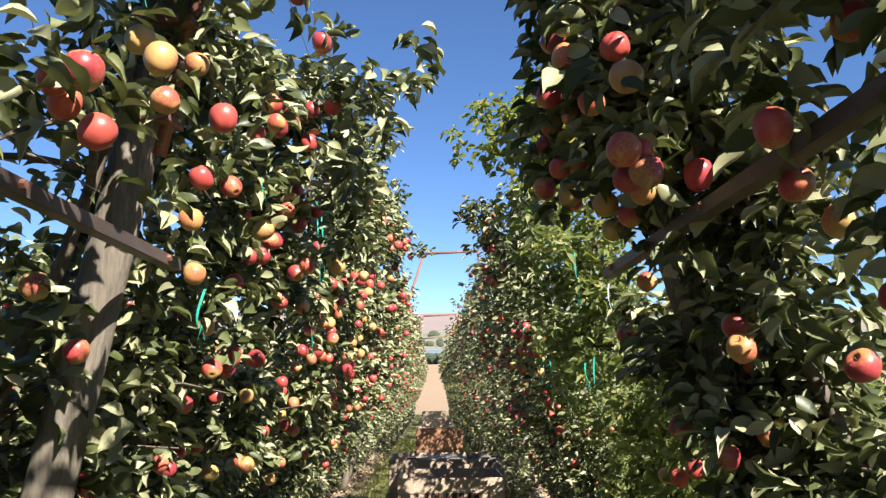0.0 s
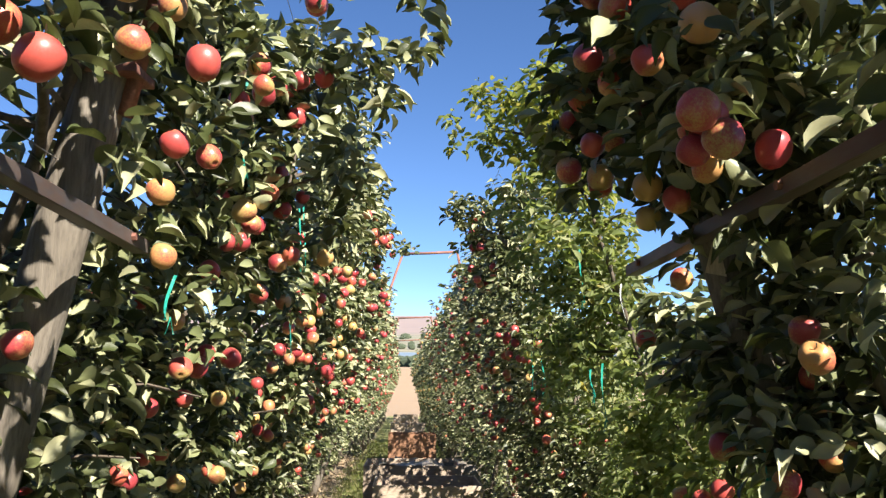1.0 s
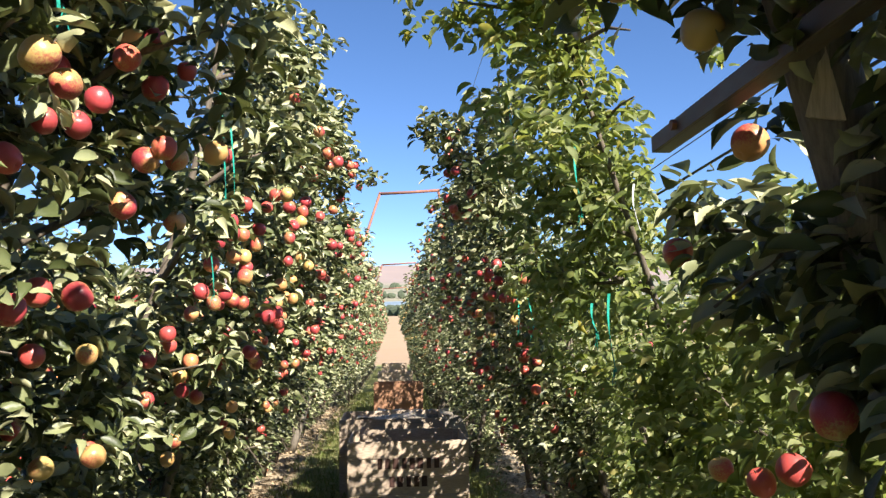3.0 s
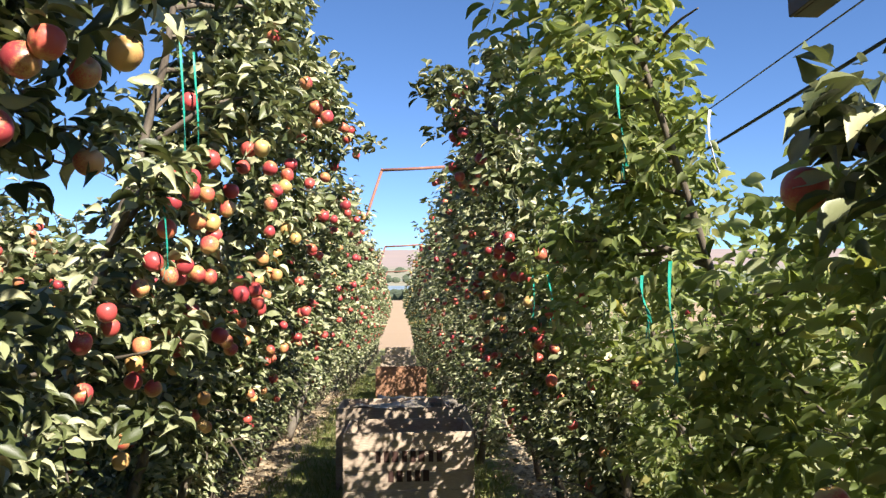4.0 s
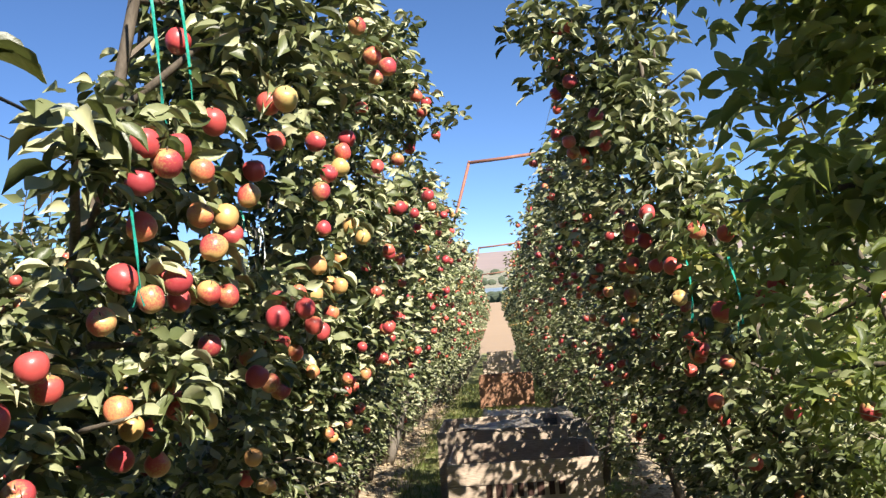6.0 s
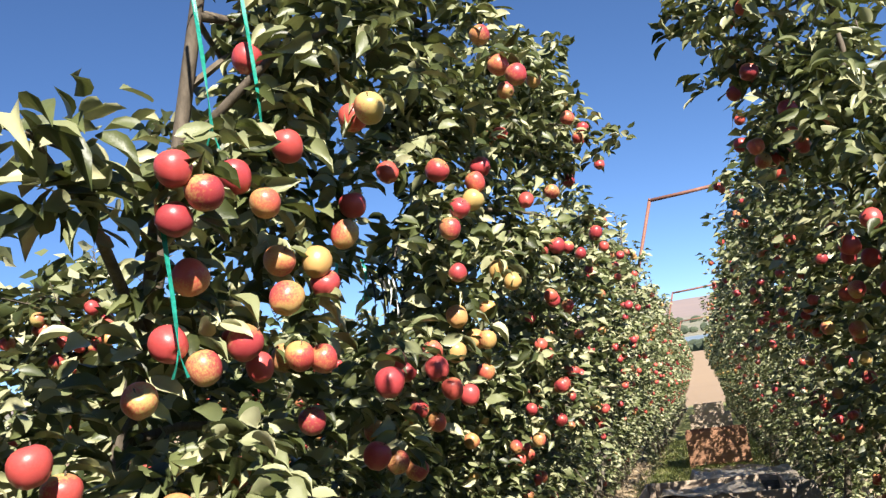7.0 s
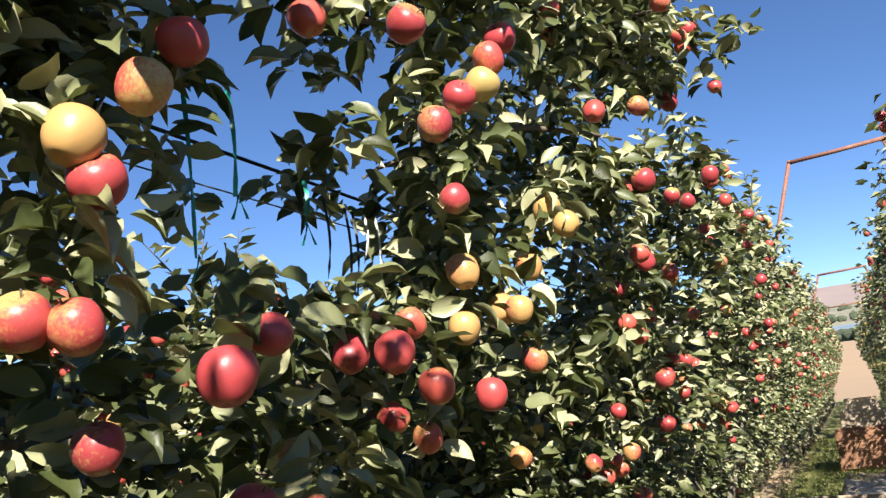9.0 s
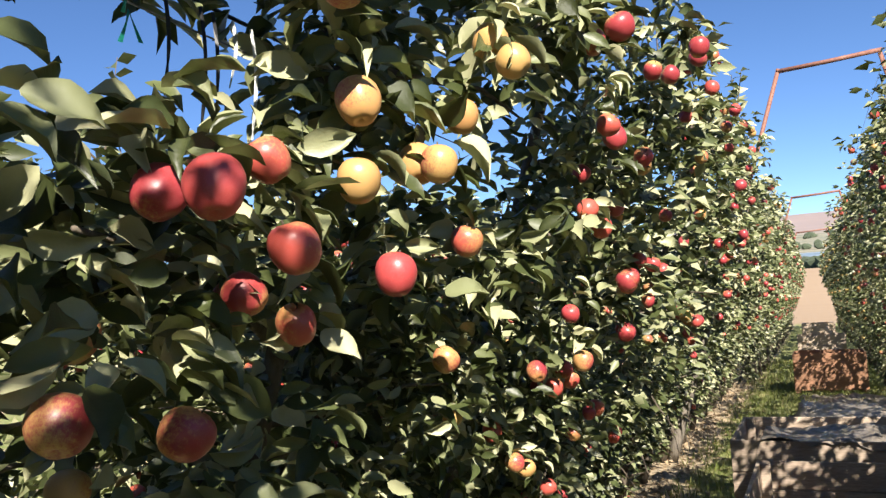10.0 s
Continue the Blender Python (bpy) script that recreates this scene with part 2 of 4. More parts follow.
def tube(points, radii, sides=8, wob=0.0, rng=None):
    """Vertices and faces of a tapered tube along points."""
    points = [Vector(p) for p in points]
    verts, faces = [], []
    for i, p in enumerate(points):
        d = (points[min(i + 1, len(points) - 1)] - points[max(i - 1, 0)]).normalized()
        a = d.cross(Vector((0, 0, 1)) if abs(d.z) < 0.9 else Vector((1, 0, 0))).normalized()
        b = d.cross(a)
        r = radii[i] if isinstance(radii, (list, tuple)) else radii
        for s in range(sides):
            w = 2 * math.pi * s / sides
            rr = r * (1 + (rng.uniform(-wob, wob) if rng else 0))
            verts.append(p + (a * math.cos(w) + b * math.sin(w)) * rr)
    for i in range(len(points) - 1):
        for s in range(sides):
            t = (s + 1) % sides
            faces.append((i * sides + s, i * sides + t, (i + 1) * sides + t, (i + 1) * sides + s))
    n = len(verts)
    verts.append(points[0]), verts.append(points[-1])
    for s in range(sides):
        t = (s + 1) % sides
        faces.append((n, t, s, s))
        faces.append((n + 1, (len(points) - 1) * sides + s, (len(points) - 1) * sides + t, (len(points) - 1) * sides + t))
    return verts, faces


def tube_mesh(name, points, radii, mat, sides=8, wob=0.0, rng=None):
    v, f = tube(points, radii, sides, wob, rng)
    me = bpy.data.meshes.new(name)
    me.from_pydata(v, [], [tuple(dict.fromkeys(q)) for q in f])
    for p in me.polygons:
        p.use_smooth = True
    me.materials.append(mat)
    return me


def box(bm, lo, hi, bevel=0.004):
    """A bevelled box in bm."""
    made = bmesh.ops.create_cube(bm, size=1)["verts"]
    bmesh.ops.transform(bm, verts=made, matrix=Matrix.Translation((Vector(lo) + Vector(hi)) / 2) @ Matrix.Diagonal((*(Vector(hi) - Vector(lo)), 1)))
    if bevel:
        edges = list({e for v in made for e in v.link_edges})
        bmesh.ops.bevel(bm, geom=edges, offset=bevel, segments=1, affect="EDGES")
    return bm


# ---- ground ----
def ground_sheet():
    ys = sorted({-600, -120, -40, -20, -10, *[v * 0.5 for v in range(-10, 60)], *range(30, 110, 4), 110, 115, 120, 130, 140, 150, 200, 265, 300, 350, 420, 600, 800, 1000, 1400, 2000, 2300, 2500, 2700, 3000, 3300, 3600, 4000, 4600, 4900})
    xs = sorted({*[v * 0.5 for v in range(-14, 15)], -10, -16, -30, -60, -120, -250, -500, -900, -1500, -2300, -3000, 10, 16, 30, 60, 120, 250, 500, 900, 1500, 2300, 3000})
    rng = random.Random(3)
    verts = []
    for y in ys:
        for x in xs:
            z = gz(y)
            if abs(x) < 8 and -6 < y < 30:
                z += rng.uniform(-0.012, 0.012)
            if y > 2300:
                z += 16 * noise.noise(Vector((x / 700, y / 900, 0.3))) + 6 * noise.noise(Vector((x / 160, y / 400, 1.3)))
            verts.append((x, y, z))
    w = len(xs)
    faces = [(j * w + i, j * w + i + 1, (j + 1) * w + i + 1, (j + 1) * w + i) for j in range(len(ys) - 1) for i in range(w - 1)]
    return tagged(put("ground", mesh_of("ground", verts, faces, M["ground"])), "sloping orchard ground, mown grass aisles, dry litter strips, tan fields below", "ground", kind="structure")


ground_sheet()

# ---- leaves and apples ----
def leaf_outline(rows):
    """An oval, pointed leaf with a fold along its midrib: points (length, width, height) and triangles."""
    pts, tris = [(0, 0, 0)], []
    for u, w, z in rows:
        pts += [(u, -w, z), (u, 0, z - 0.34 * w - 0.16 * u * u), (u, w, z)]
    pts.append((1.0, 0, -0.26))
    tris += [(0, 2, 1), (0, 3, 2)]
    for r in range(len(rows) - 1):
        a = 1 + 3 * r
        tris += [(a, a + 1, a + 4), (a, a + 4, a + 3), (a + 1, a + 2, a + 5), (a + 1, a + 5, a + 4)]
    a = len(pts) - 4
    return np.array(pts, dtype=float), np.array(tris + [(a, a + 1, a + 3), (a + 1, a + 2, a + 3)])


LEAF, LEAF_F = leaf_outline(((0.14, 0.155, 0.04), (0.36, 0.26, 0.06), (0.62, 0.25, 0.04), (0.84, 0.145, -0.03)))
FULL, FULL_F = leaf_outline(((0.06, 0.09, 0.03), (0.20, 0.20, 0.05), (0.36, 0.265, 0.065), (0.52, 0.28, 0.06), (0.68, 0.245, 0.03), (0.83, 0.16, -0.02), (0.93, 0.07, -0.08)))
SMALL = np.array([(0, 0, 0), (0.45, -0.30, 0.07), (0.5, 0, -0.02), (0.45, 0.30, 0.07), (1.0, 0, -0.12)])
SMALL_F = np.array([(0, 2, 1), (0, 3, 2), (1, 2, 4), (2, 3, 4)])


def leaf_axes(d, rng, face=0.0):
    """Axes of leaves that point along d, their upper sides mostly turned up."""
    n = len(d)
    d = d / np.linalg.norm(d, axis=1, keepdims=True)
    up = np.array([0.8 * face, -0.3 * abs(face), 0.8]) + rng.normal(0, 0.62, (n, 3))
    s = np.cross(up, d)
    s /= np.linalg.norm(s, axis=1, keepdims=True) + 1e-9
    return d, s, np.cross(d, s)


def leaves_mesh(name, pos, d, size, mat, fine, rng, face=0.0):
    t, f = (LEAF, LEAF_F) if fine else (SMALL, SMALL_F)
    a, s, u = leaf_axes(d, rng, face)
    n = len(pos)
    curl = rng.uniform(0.4, 2.6, n)[:, None, None]
    wide = rng.uniform(0.72, 1.08, n)[:, None, None]
    twist = rng.normal(0, 0.25, n)[:, None, None]
    tx, ty, tz = t[None, :, 0:1], t[None, :, 1:2] * wide, t[None, :, 2:3] * curl + t[None, :, 0:1] * t[None, :, 1:2] * twist
    v = pos[:, None, :] + size[:, None, None] * (tx * a[:, None, :] + ty * s[:, None, :] + tz * u[:, None, :])
    faces = (f[None, :, :] + (np.arange(n) * len(t))[:, None, None]).reshape(-1, 3)
    return mesh_of(name, v.reshape(-1, 3), faces, mat)


def single_leaf(i):
    """One leaf, a metre long, thin but closed by its folds, to be scaled."""
    rng = np.random.default_rng(90 + i)
    t = FULL.copy()
    t[:, 2] *= rng.uniform(0.8, 2.8)
    t[:, 1] *= rng.uniform(0.74, 1.06)
    t[:, 2] += t[:, 0] * t[:, 1] * rng.normal(0, 0.5) + 0.02 * np.sin(t[:, 0] * 14 + i) * np.sign(t[:, 1])
    return t, FULL_F


LEAF_MESHES = {key: [mesh_of("leaf", *single_leaf(i), M["leaf_" + key]) for i in range(6)] for key in ("dark", "light", "yellow")}


def apple_mesh(mat, sides, rings, seed):
    """An apple of about 1 m radius 0.5, with its hollows, five faint ribs and a stem, to be scaled."""
    rng = random.Random(seed)
    verts, faces = [], []
    prof = []
    for i in range(rings + 1):
        a = math.pi * i / rings
        r = 0.5 * math.sin(a) ** 0.78 * (0.97 + 0.10 * math.cos(a))
        z = 0.485 * math.cos(a)
        if i == 0:
            z -= 0.13
        if i == 1:
            z += 0.005
        if i == rings:
            z += 0.08
        prof.append((r, z))
    lean = rng.uniform(-0.05, 0.05)
    for r, z in prof:
        for s in range(sides):
            w = 2 * math.pi * s / sides
            rr = r * (1 + 0.05 * math.cos(5 * w + seed) * (0.5 - z) ** 1.5 + 0.02 * math.cos(2 * w + 2 * seed))
            verts.append((rr * math.cos(w) + lean * z, rr * math.sin(w), z))
    for i in range(rings):
        for s in range(sides):
            t = (s + 1) % sides
            faces.append((i * sides + s, (i + 1) * sides + s, (i + 1) * sides + t, i * sides + t))
    n = len(verts)
    top = Vector((0.10 * rng.uniform(-1, 1), 0.08, 0.56))
    v2, f2 = tube([(0, 0, 0.26), top * 0.75, top], [0.022, 0.016, 0.026], 5)
    verts += [tuple(v) for v in v2]
    faces += [tuple(a + n for a in q) for q in f2]
    me = bpy.data.meshes.new("apple")
    me.from_pydata(verts, [], [tuple(dict.fromkeys(q)) for q in faces])
    me.materials.append(mat)
    me.materials.append(M["bark"])
    for p in me.polygons:
        p.use_smooth = True
        p.material_index = 1 if p.vertices[0] >= n else 0
    me.validate()
    return me


APPLES = {(key, fine): [apple_mesh(M["apple_" + key], 20 if fine else 9, 12 if fine else 6, i) for i in range(3)] for key in ("red", "orange", "yellow") for fine in (True, False)}


def apple(parent, x, y, z, size, key, fine, rng, label=""):
    me = rng.choice(APPLES[key, fine])
    tip = rng.uniform(5, 60)
    m = Matrix.Translation((x, y, z)) @ Matrix.Rotation(rng.uniform(0, 6.28), 4, "Z") @ Matrix.Rotation(radians(tip), 4, "X") @ Matrix.Rotation(rng.uniform(0, 6.28), 4, "Z") @ Matrix.Diagonal((size, size, size * rng.uniform(0.94, 1.08), 1))
    return put("apple", me, parent, m, label)


# ---- trees ----
BASE_X = 1.702
GAPS = []          # (side, y0, y1, h0, h1): openings between neighbouring crowns


def plane(h):
    """How far a tree's stem stands from the aisle's middle at the height h."""
    return 0.61 + 0.095 * math.log(1 + math.exp((3.0 - h) / 0.25)) - 0.03 * max(0.0, 1.6 - h)


def in_gap(side, y, h, back=0.0):
    """back: how far behind the crown's face; the openings run on slantwise."""
    y -= 1.1 * max(0.0, back)
    return any(s == side and a < y < b and c < h < d for s, a, b, c, d in GAPS)


def pick_key(rng, yellow):
    r = rng.random()
    return "yellow" if r < yellow else "orange" if r < yellow + 0.34 else "red"


def tree(y0, side, top=3.9, limbs=34, fruit=50, kind="dark", fine=True, loose=0, away=False, base_x=None, seed=0, label="", low=0.42, spread=0.74, clusters=17, thick=0.16, yellow=0.09, size=0.071, heroes=(), gold=9.0, shift=0.0, sprays=(), grow=1.22, gaps=True, group="trellised apple trees", joined=False, bulge=0.0, foot=0.0, back=0.45):
    """One trained apple tree: a leaning trunk, limbs along the wires, leaf clusters, hanging fruit. heroes: the fruit that stands out, as
    (colour, distance from the aisle's middle, along the aisle, height)."""
    rng = random.Random(seed)
    nrng = np.random.default_rng(seed)
    out = side if away else -side
    bx = side * BASE_X if base_x is None else base_x
    ob = thing("apple_tree", (bx, y0, gz(y0) - 0.02), label, "apple tree", group)
    heroes = [(key, side * x - bx, y - y0, h + gz(y) - gz(y0) + 0.02) for key, x, y, h in heroes]

    def off(h):
        return out * (BASE_X - plane(max(h, foot)) + shift * min(1.0, h / 2))

    def at(h):
        return Vector((off(h) - out * min(0.1, 0.08 * h) + 0.03 * math.sin(h * 2.1 + seed), 0.04 * math.sin(h * 1.7 + seed * 2), h))

    open_side = Vector((0.42 * out, -0.9, 0.05)).normalized()

    def shades_fruit(q):
        # few leaves grow on the open side of the best fruit
        for key, x, y, z in heroes:
            d = q - Vector((x, y, z))
            a = d.dot(open_side)
            if -0.05 < a < 0.42 and (d - open_side * a).length < 0.085:
                return True
        return False

    face = out * (0.3 if side > 0 and y0 > 3 else 1.0)          # how far the leaves turn to the aisle
    hs = [i * (top - 0.25) / 9 for i in range(10)]
    put("trunk", tube_mesh("trunk", [at(h) for h in hs], [(0.024 if kind == "light" else 0.038) - (0.019 if kind == "light" else 0.031) * h / top + (0.02 if i == 0 else 0) for i, h in enumerate(hs)], M["bark"], 8, 0.1, rng), ob)
    pos, way, spots = [], [], []
    bv, bf = [], []
    for i in range(limbs):
        h = low + (top - low - 0.1) * (i + rng.random()) / limbs
        p = at(h)
        ahead = rng.choice((-1, 1))
        taper = 1.0 if h < top * 0.7 else 1.0 - 0.5 * (h / top - 0.7) / 0.3
        length = spread * rng.uniform(0.55, 1.1) * taper
        d = Vector((out * rng.uniform(-0.4, 0.5), ahead * rng.uniform(0.5, 1.0), rng.uniform(-0.05, 0.5)))
        d.normalize()
        pts = []
        for j in range(5):
            f = j / 4
            pts.append(p + d * length * f + Vector((0, 0, -0.25 * length * f * f)) + Vector((rng.uniform(-1, 1), rng.uniform(-1, 1), rng.uniform(-1, 1))) * 0.02 * f)
        if fine and i % 3 == 0 and not (gaps and in_gap(side, pts[3].y + y0, pts[3].z, 0.28)):
            put("limb", tube_mesh("limb", pts, [0.014, 0.012, 0.009, 0.007, 0.004], M["bark"], 6, 0.1, rng), ob)
        elif not (gaps and in_gap(side, pts[3].y + y0, pts[3].z, 0.28)):
            v, f = tube(pts, [0.010, 0.009, 0.007, 0.005, 0.003], 4)
            bf += [tuple(a + len(bv) for a in q) for q in f]
            bv += v
        for c in range(clusters):
            f = rng.uniform(0.05, 1.08)
            j = min(int(f * 4), 3)
            q = pts[j].lerp(pts[j + 1], f * 4 - j)
            q = q + Vector((rng.gauss(0, thick) + out * bulge, rng.gauss(0, 0.09), rng.gauss(0, 0.09)))
            deep = (q.x - off(q.z)) * out
            most = 0.28 + bulge - 0.30 * min(1.0, max(0.0, (1.7 - q.z) / 1.2))          # the crown's face draws back towards the ground
            if deep > most or deep < -back:
                q.x = off(q.z) + out * rng.uniform(-0.55 * back, most)
            if q.z > top + 0.08 or q.z < low - 0.15 or (gaps and in_gap(side, q.y + y0, q.z, 0.28 - (q.x - off(q.z)) * out)):
                continue
            if gaps and rng.random() < 0.9 and any(c[0] == side and c[1] < q.y + y0 < c[2] and c[3] < q.z - gz(q.y + y0) + gz(y0) < c[4] and side * (q.x + bx) < c[5] for c in CLEAR):
                continue
            if shades_fruit(q):
                continue
            spots.append(q)
    for key, x, y, z in heroes:          # a rosette of leaves behind and over each fruit that stands out
        for k in range(2):
            q = Vector((x - out * rng.uniform(0.03, 0.10), y + rng.uniform(0.02, 0.10), z + rng.uniform(0.03, 0.11)))
            if not shades_fruit(q):
                spots.append(q)
    for x, y, h, r, n in sprays:          # branches that reach out into the aisle
        goal = Vector((side * x - bx, y - y0, h + gz(y) - gz(y0) + 0.02))
        p = at(max(0.4, goal.z - 0.25))
        mid = p.lerp(goal, 0.55) + Vector((0, 0, 0.06))
        put("limb", tube_mesh("limb", [p, p.lerp(mid, 0.5), mid, mid.lerp(goal, 0.5), goal], [0.016, 0.013, 0.010, 0.007, 0.004], M["bark"], 6, 0.1, rng), ob)
        for k in range(n):
            q = mid.lerp(goal, rng.uniform(0.2, 1.05)) + Vector((rng.gauss(0, 0.45 * r), rng.gauss(0, 0.6 * r), rng.gauss(0, 0.5 * r)))
            if not shades_fruit(q):
                spots.append(q)
    for i in range(5):          # upright shoots above the crown
        h = top - rng.uniform(0.05, 0.5)
        p = at(h) + Vector((rng.gauss(0, 0.08), rng.gauss(0, 0.22), 0))
        if gaps and in_gap(side, p.y + y0, p.z, 0.28):
            continue
        tip = p + Vector((rng.gauss(0, 0.06), rng.gauss(0, 0.08), rng.uniform(0.2, 0.42)))
        v, f = tube([p, p.lerp(tip, 0.5), tip], [0.006, 0.004, 0.002], 4)
        bf += [tuple(a + len(bv) for a in q) for q in f]
        bv += v
        for k in range(13):
            q = p.lerp(tip, (k + 0.5) / 13)
            a = rng.uniform(0, 6.28)
            pos.append(q), way.append((math.cos(a), math.sin(a), 0.35))
    me = bpy.data.meshes.new("twig_work")
    me.from_pydata(bv, [], [tuple(dict.fromkeys(q)) for q in bf])
    me.materials.append(M["bark"])
    tagged(put("twig_work", me, ob), kind="stuff")
    for q in spots:
        n = rng.randint(8, 12) if fine else rng.randint(6, 8)
        for k in range(n):
            a = rng.uniform(0, 6.28)
            w = Vector((math.cos(a) + out * 0.3, math.sin(a), rng.uniform(-0.8, 0.4)))
            pos.append(q + w * rng.uniform(0.0, 0.04) + Vector((0, 0, rng.uniform(-0.05, 0.05))))
            way.append(tuple(w))
    pos, way = np.array([tuple(p) for p in pos]), np.array(way, dtype=float)
    sz = nrng.uniform(0.050, 0.090, len(pos)) * (1.0 if fine else grow) * (0.80 if kind == "light" else 1.0)
    pick = np.zeros(len(pos), bool)
    if loose:
        lean_x = np.array([off(z) for z in pos[:, 2]])
        order = np.argsort(-(pos[:, 0] - lean_x) * out + nrng.normal(0, 0.08, len(pos)) + 0.25 * np.abs(pos[:, 2] - 2.0))
        pick[order[:loose]] = True
        for i in np.nonzero(pick)[0]:
            a, s, u = (Vector(v[0]) for v in leaf_axes(way[i:i + 1], nrng, face))
            m = Matrix((a, s, u)).transposed().to_4x4()
            k = "yellow" if kind == "light" and rng.random() < 0.12 else kind
            put("leaf", rng.choice(LEAF_MESHES[k]), ob, Matrix.Translation(pos[i]) @ m @ Matrix.Diagonal((sz[i], sz[i], sz[i], 1)))
    rest = ~pick
    high = rest & (pos[:, 2] > gold + nrng.normal(0, 0.25, len(pos)))
    rest &= ~high
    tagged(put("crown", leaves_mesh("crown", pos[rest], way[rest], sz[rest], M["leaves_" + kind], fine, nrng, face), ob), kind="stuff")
    if high.any():
        tagged(put("top_leaves", leaves_mesh("top_leaves", pos[high], way[high], sz[high], M["leaves_yellow"], fine, nrng, face), ob, None, "yellowing top leaves"), kind="stuff")
    for key, x, y, z in heroes:
        apple(ob, x, y, z, size * rng.uniform(0.92, 1.1), key, fine, rng)
    front = sorted((q for q in spots if (q.x - off(q.z)) * out < 0.31), key=lambda q: (1 if away else -1) * (q.x - off(q.z)) * out + rng.gauss(0, 0.14))          # on the side that faces the aisle
    fv, ff = [], []
    for q in front[:fruit]:
        key = pick_key(rng, yellow)
        deep = (q.x - off(q.z)) * out
        x = q.x + (-out if away else out) * (rng.uniform(-0.02, 0.06) if deep < 0.27 else -0.02)
        for again in range(2 if rng.random() < 0.25 else 1):
            place = (x, q.y + rng.uniform(-0.05, 0.05) + again * 0.075, q.z - rng.uniform(0.03, 0.10) - again * 0.03)
            s = size * rng.uniform(0.82, 1.1)
            if joined:
                src = APPLES["red", False][0]
                n = len(fv)
                fv += [tuple(Vector(place) + v.co * s) for v in src.vertices]
                ff += [tuple(a + n for a in p.vertices) for p in src.polygons]
            else:
                apple(ob, *place, s, key, fine, rng)
    if joined and fv:
        me = bpy.data.meshes.new("fruit")
        me.from_pydata(fv, [], ff)
        me.materials.append(M["apple_red"])
        tagged(put("fruit", me, ob), kind="stuff")
    return ob


GAPS += [(-1, 3.75, 4.78, 2.12, 9), (-1, 4.78, 4.95, 2.4, 9), (-1, 3.7, 4.55, 1.85, 2.2), (-1, 5.46, 6.12, 2.1, 2.45), (-1, 7.1, 7.6, 2.3, 2.55), (-1, 7.1, 8.3, 2.72, 3.1), (-1, 5.75, 6.05, 2.5, 2.8), (-1, 1.5, 1.8, 2.05, 2.45), (1, 3.1, 3.8, 2.1, 3.45), (1, 4.95, 6.3, 2.35, 9)]
# (side, y0, y1, h0, h1, x): where little grows nearer to the aisle's middle than x, along the rails and before the posts
CLEAR = [(1, -1.0, 3.1, 1.9, 2.32, 0.74), (-1, -1.0, 2.75, 1.96, 2.32, 0.86), (-1, 1.3, 2.45, 1.75, 2.6, 0.92)]
L_TREE = "laden apple tree with red and yellow fruit, trained on wires"
L_PALE = "pale green apple tree with little fruit and yellowing top leaves"
L_SHADE = "shaded apple tree heavy with red fruit beside a wooden post"
FAR = "apple tree of the far row, dotted with red fruit"
OUTER = "outward-leaning apple tree of the neighbouring aisle with red fruit"

HEROES = {}


def hang(side, y0, key, places):
    """Notes fruit of one colour for the tree at y0: (distance from the aisle's middle, along the aisle, height)."""
    HEROES.setdefault((side, y0), []).extend((key, *p) for p in places)


hang(-1, 0.7, "orange", [(0.61, 1.4, 2.34)])
hang(-1, 2.2, "orange", [(0.62, 1.49, 2.26), (0.49, 1.89, 2.42), (0.95, 2.19, 1.89), (0.68, 2.39, 2.41), (0.62, 2.5, 2.41)])
hang(-1, 2.2, "red", [(0.53, 2.78, 2.69)])
hang(-1, 2.2, "yellow", [(0.58, 1.71, 2.49), (0.64, 1.75, 2.55), (0.94, 1.93, 2.03), (0.66, 1.99, 2.5), (0.64, 2.18, 2.67), (0.69, 2.32, 2.27), (0.71, 2.43, 2.13)])
hang(-1, 3.55, "orange", [(0.79, 2.94, 1.86), (0.6, 3.35, 2.52), (0.52, 3.4, 2.3), (0.96, 3.64, 1.76), (0.57, 3.71, 2.34), (1.1, 3.83, 1.53)])
hang(-1, 3.55, "red", [(0.71, 2.94, 2.17), (0.96, 3.05, 2.09), (0.54, 3.09, 2.83), (0.48, 3.21, 2.9), (0.62, 3.21, 2.37), (0.67, 3.21, 2.31), (0.99, 3.28, 1.73), (0.5, 3.29, 2.79), (0.8, 3.3, 1.92), (0.72, 3.34, 1.91), (0.78, 3.36, 2.5), (0.57, 3.41, 2.27), (0.65, 3.47, 2.16), (0.58, 3.53, 2.5)])
hang(-1, 3.55, "yellow", [(0.85, 3.07, 2.02), (0.4, 3.46, 2.3), (1.13, 3.47, 1.47), (0.85, 3.76, 1.76), (0.61, 3.84, 2.17), (0.87, 3.87, 1.44), (1.05, 3.91, 1.4)])
hang(-1, 5.2, "orange", [(0.87, 4.72, 1.78), (0.81, 4.86, 1.92), (0.84, 4.97, 1.71), (0.62, 5.06, 2.29), (0.7, 5.24, 2.21), (0.89, 5.28, 1.53), (0.72, 5.32, 2), (0.68, 5.36, 1.99), (0.62, 5.44, 2.29), (0.7, 5.79, 1.71), (0.8, 5.9, 1.8)])
hang(-1, 5.2, "red", [(0.92, 4.6, 1.73), (0.85, 4.64, 1.83), (0.98, 4.77, 1.55), (0.66, 4.82, 2.31), (0.69, 4.85, 2.23), (0.63, 4.86, 2.27), (0.78, 4.92, 2.02), (0.73, 4.95, 1.97), (0.67, 5.04, 2.35), (0.71, 5.07, 2.02), (0.92, 5.13, 1.57), (0.64, 5.23, 2.46), (0.74, 5.28, 2.71), (0.67, 5.4, 2.17)])
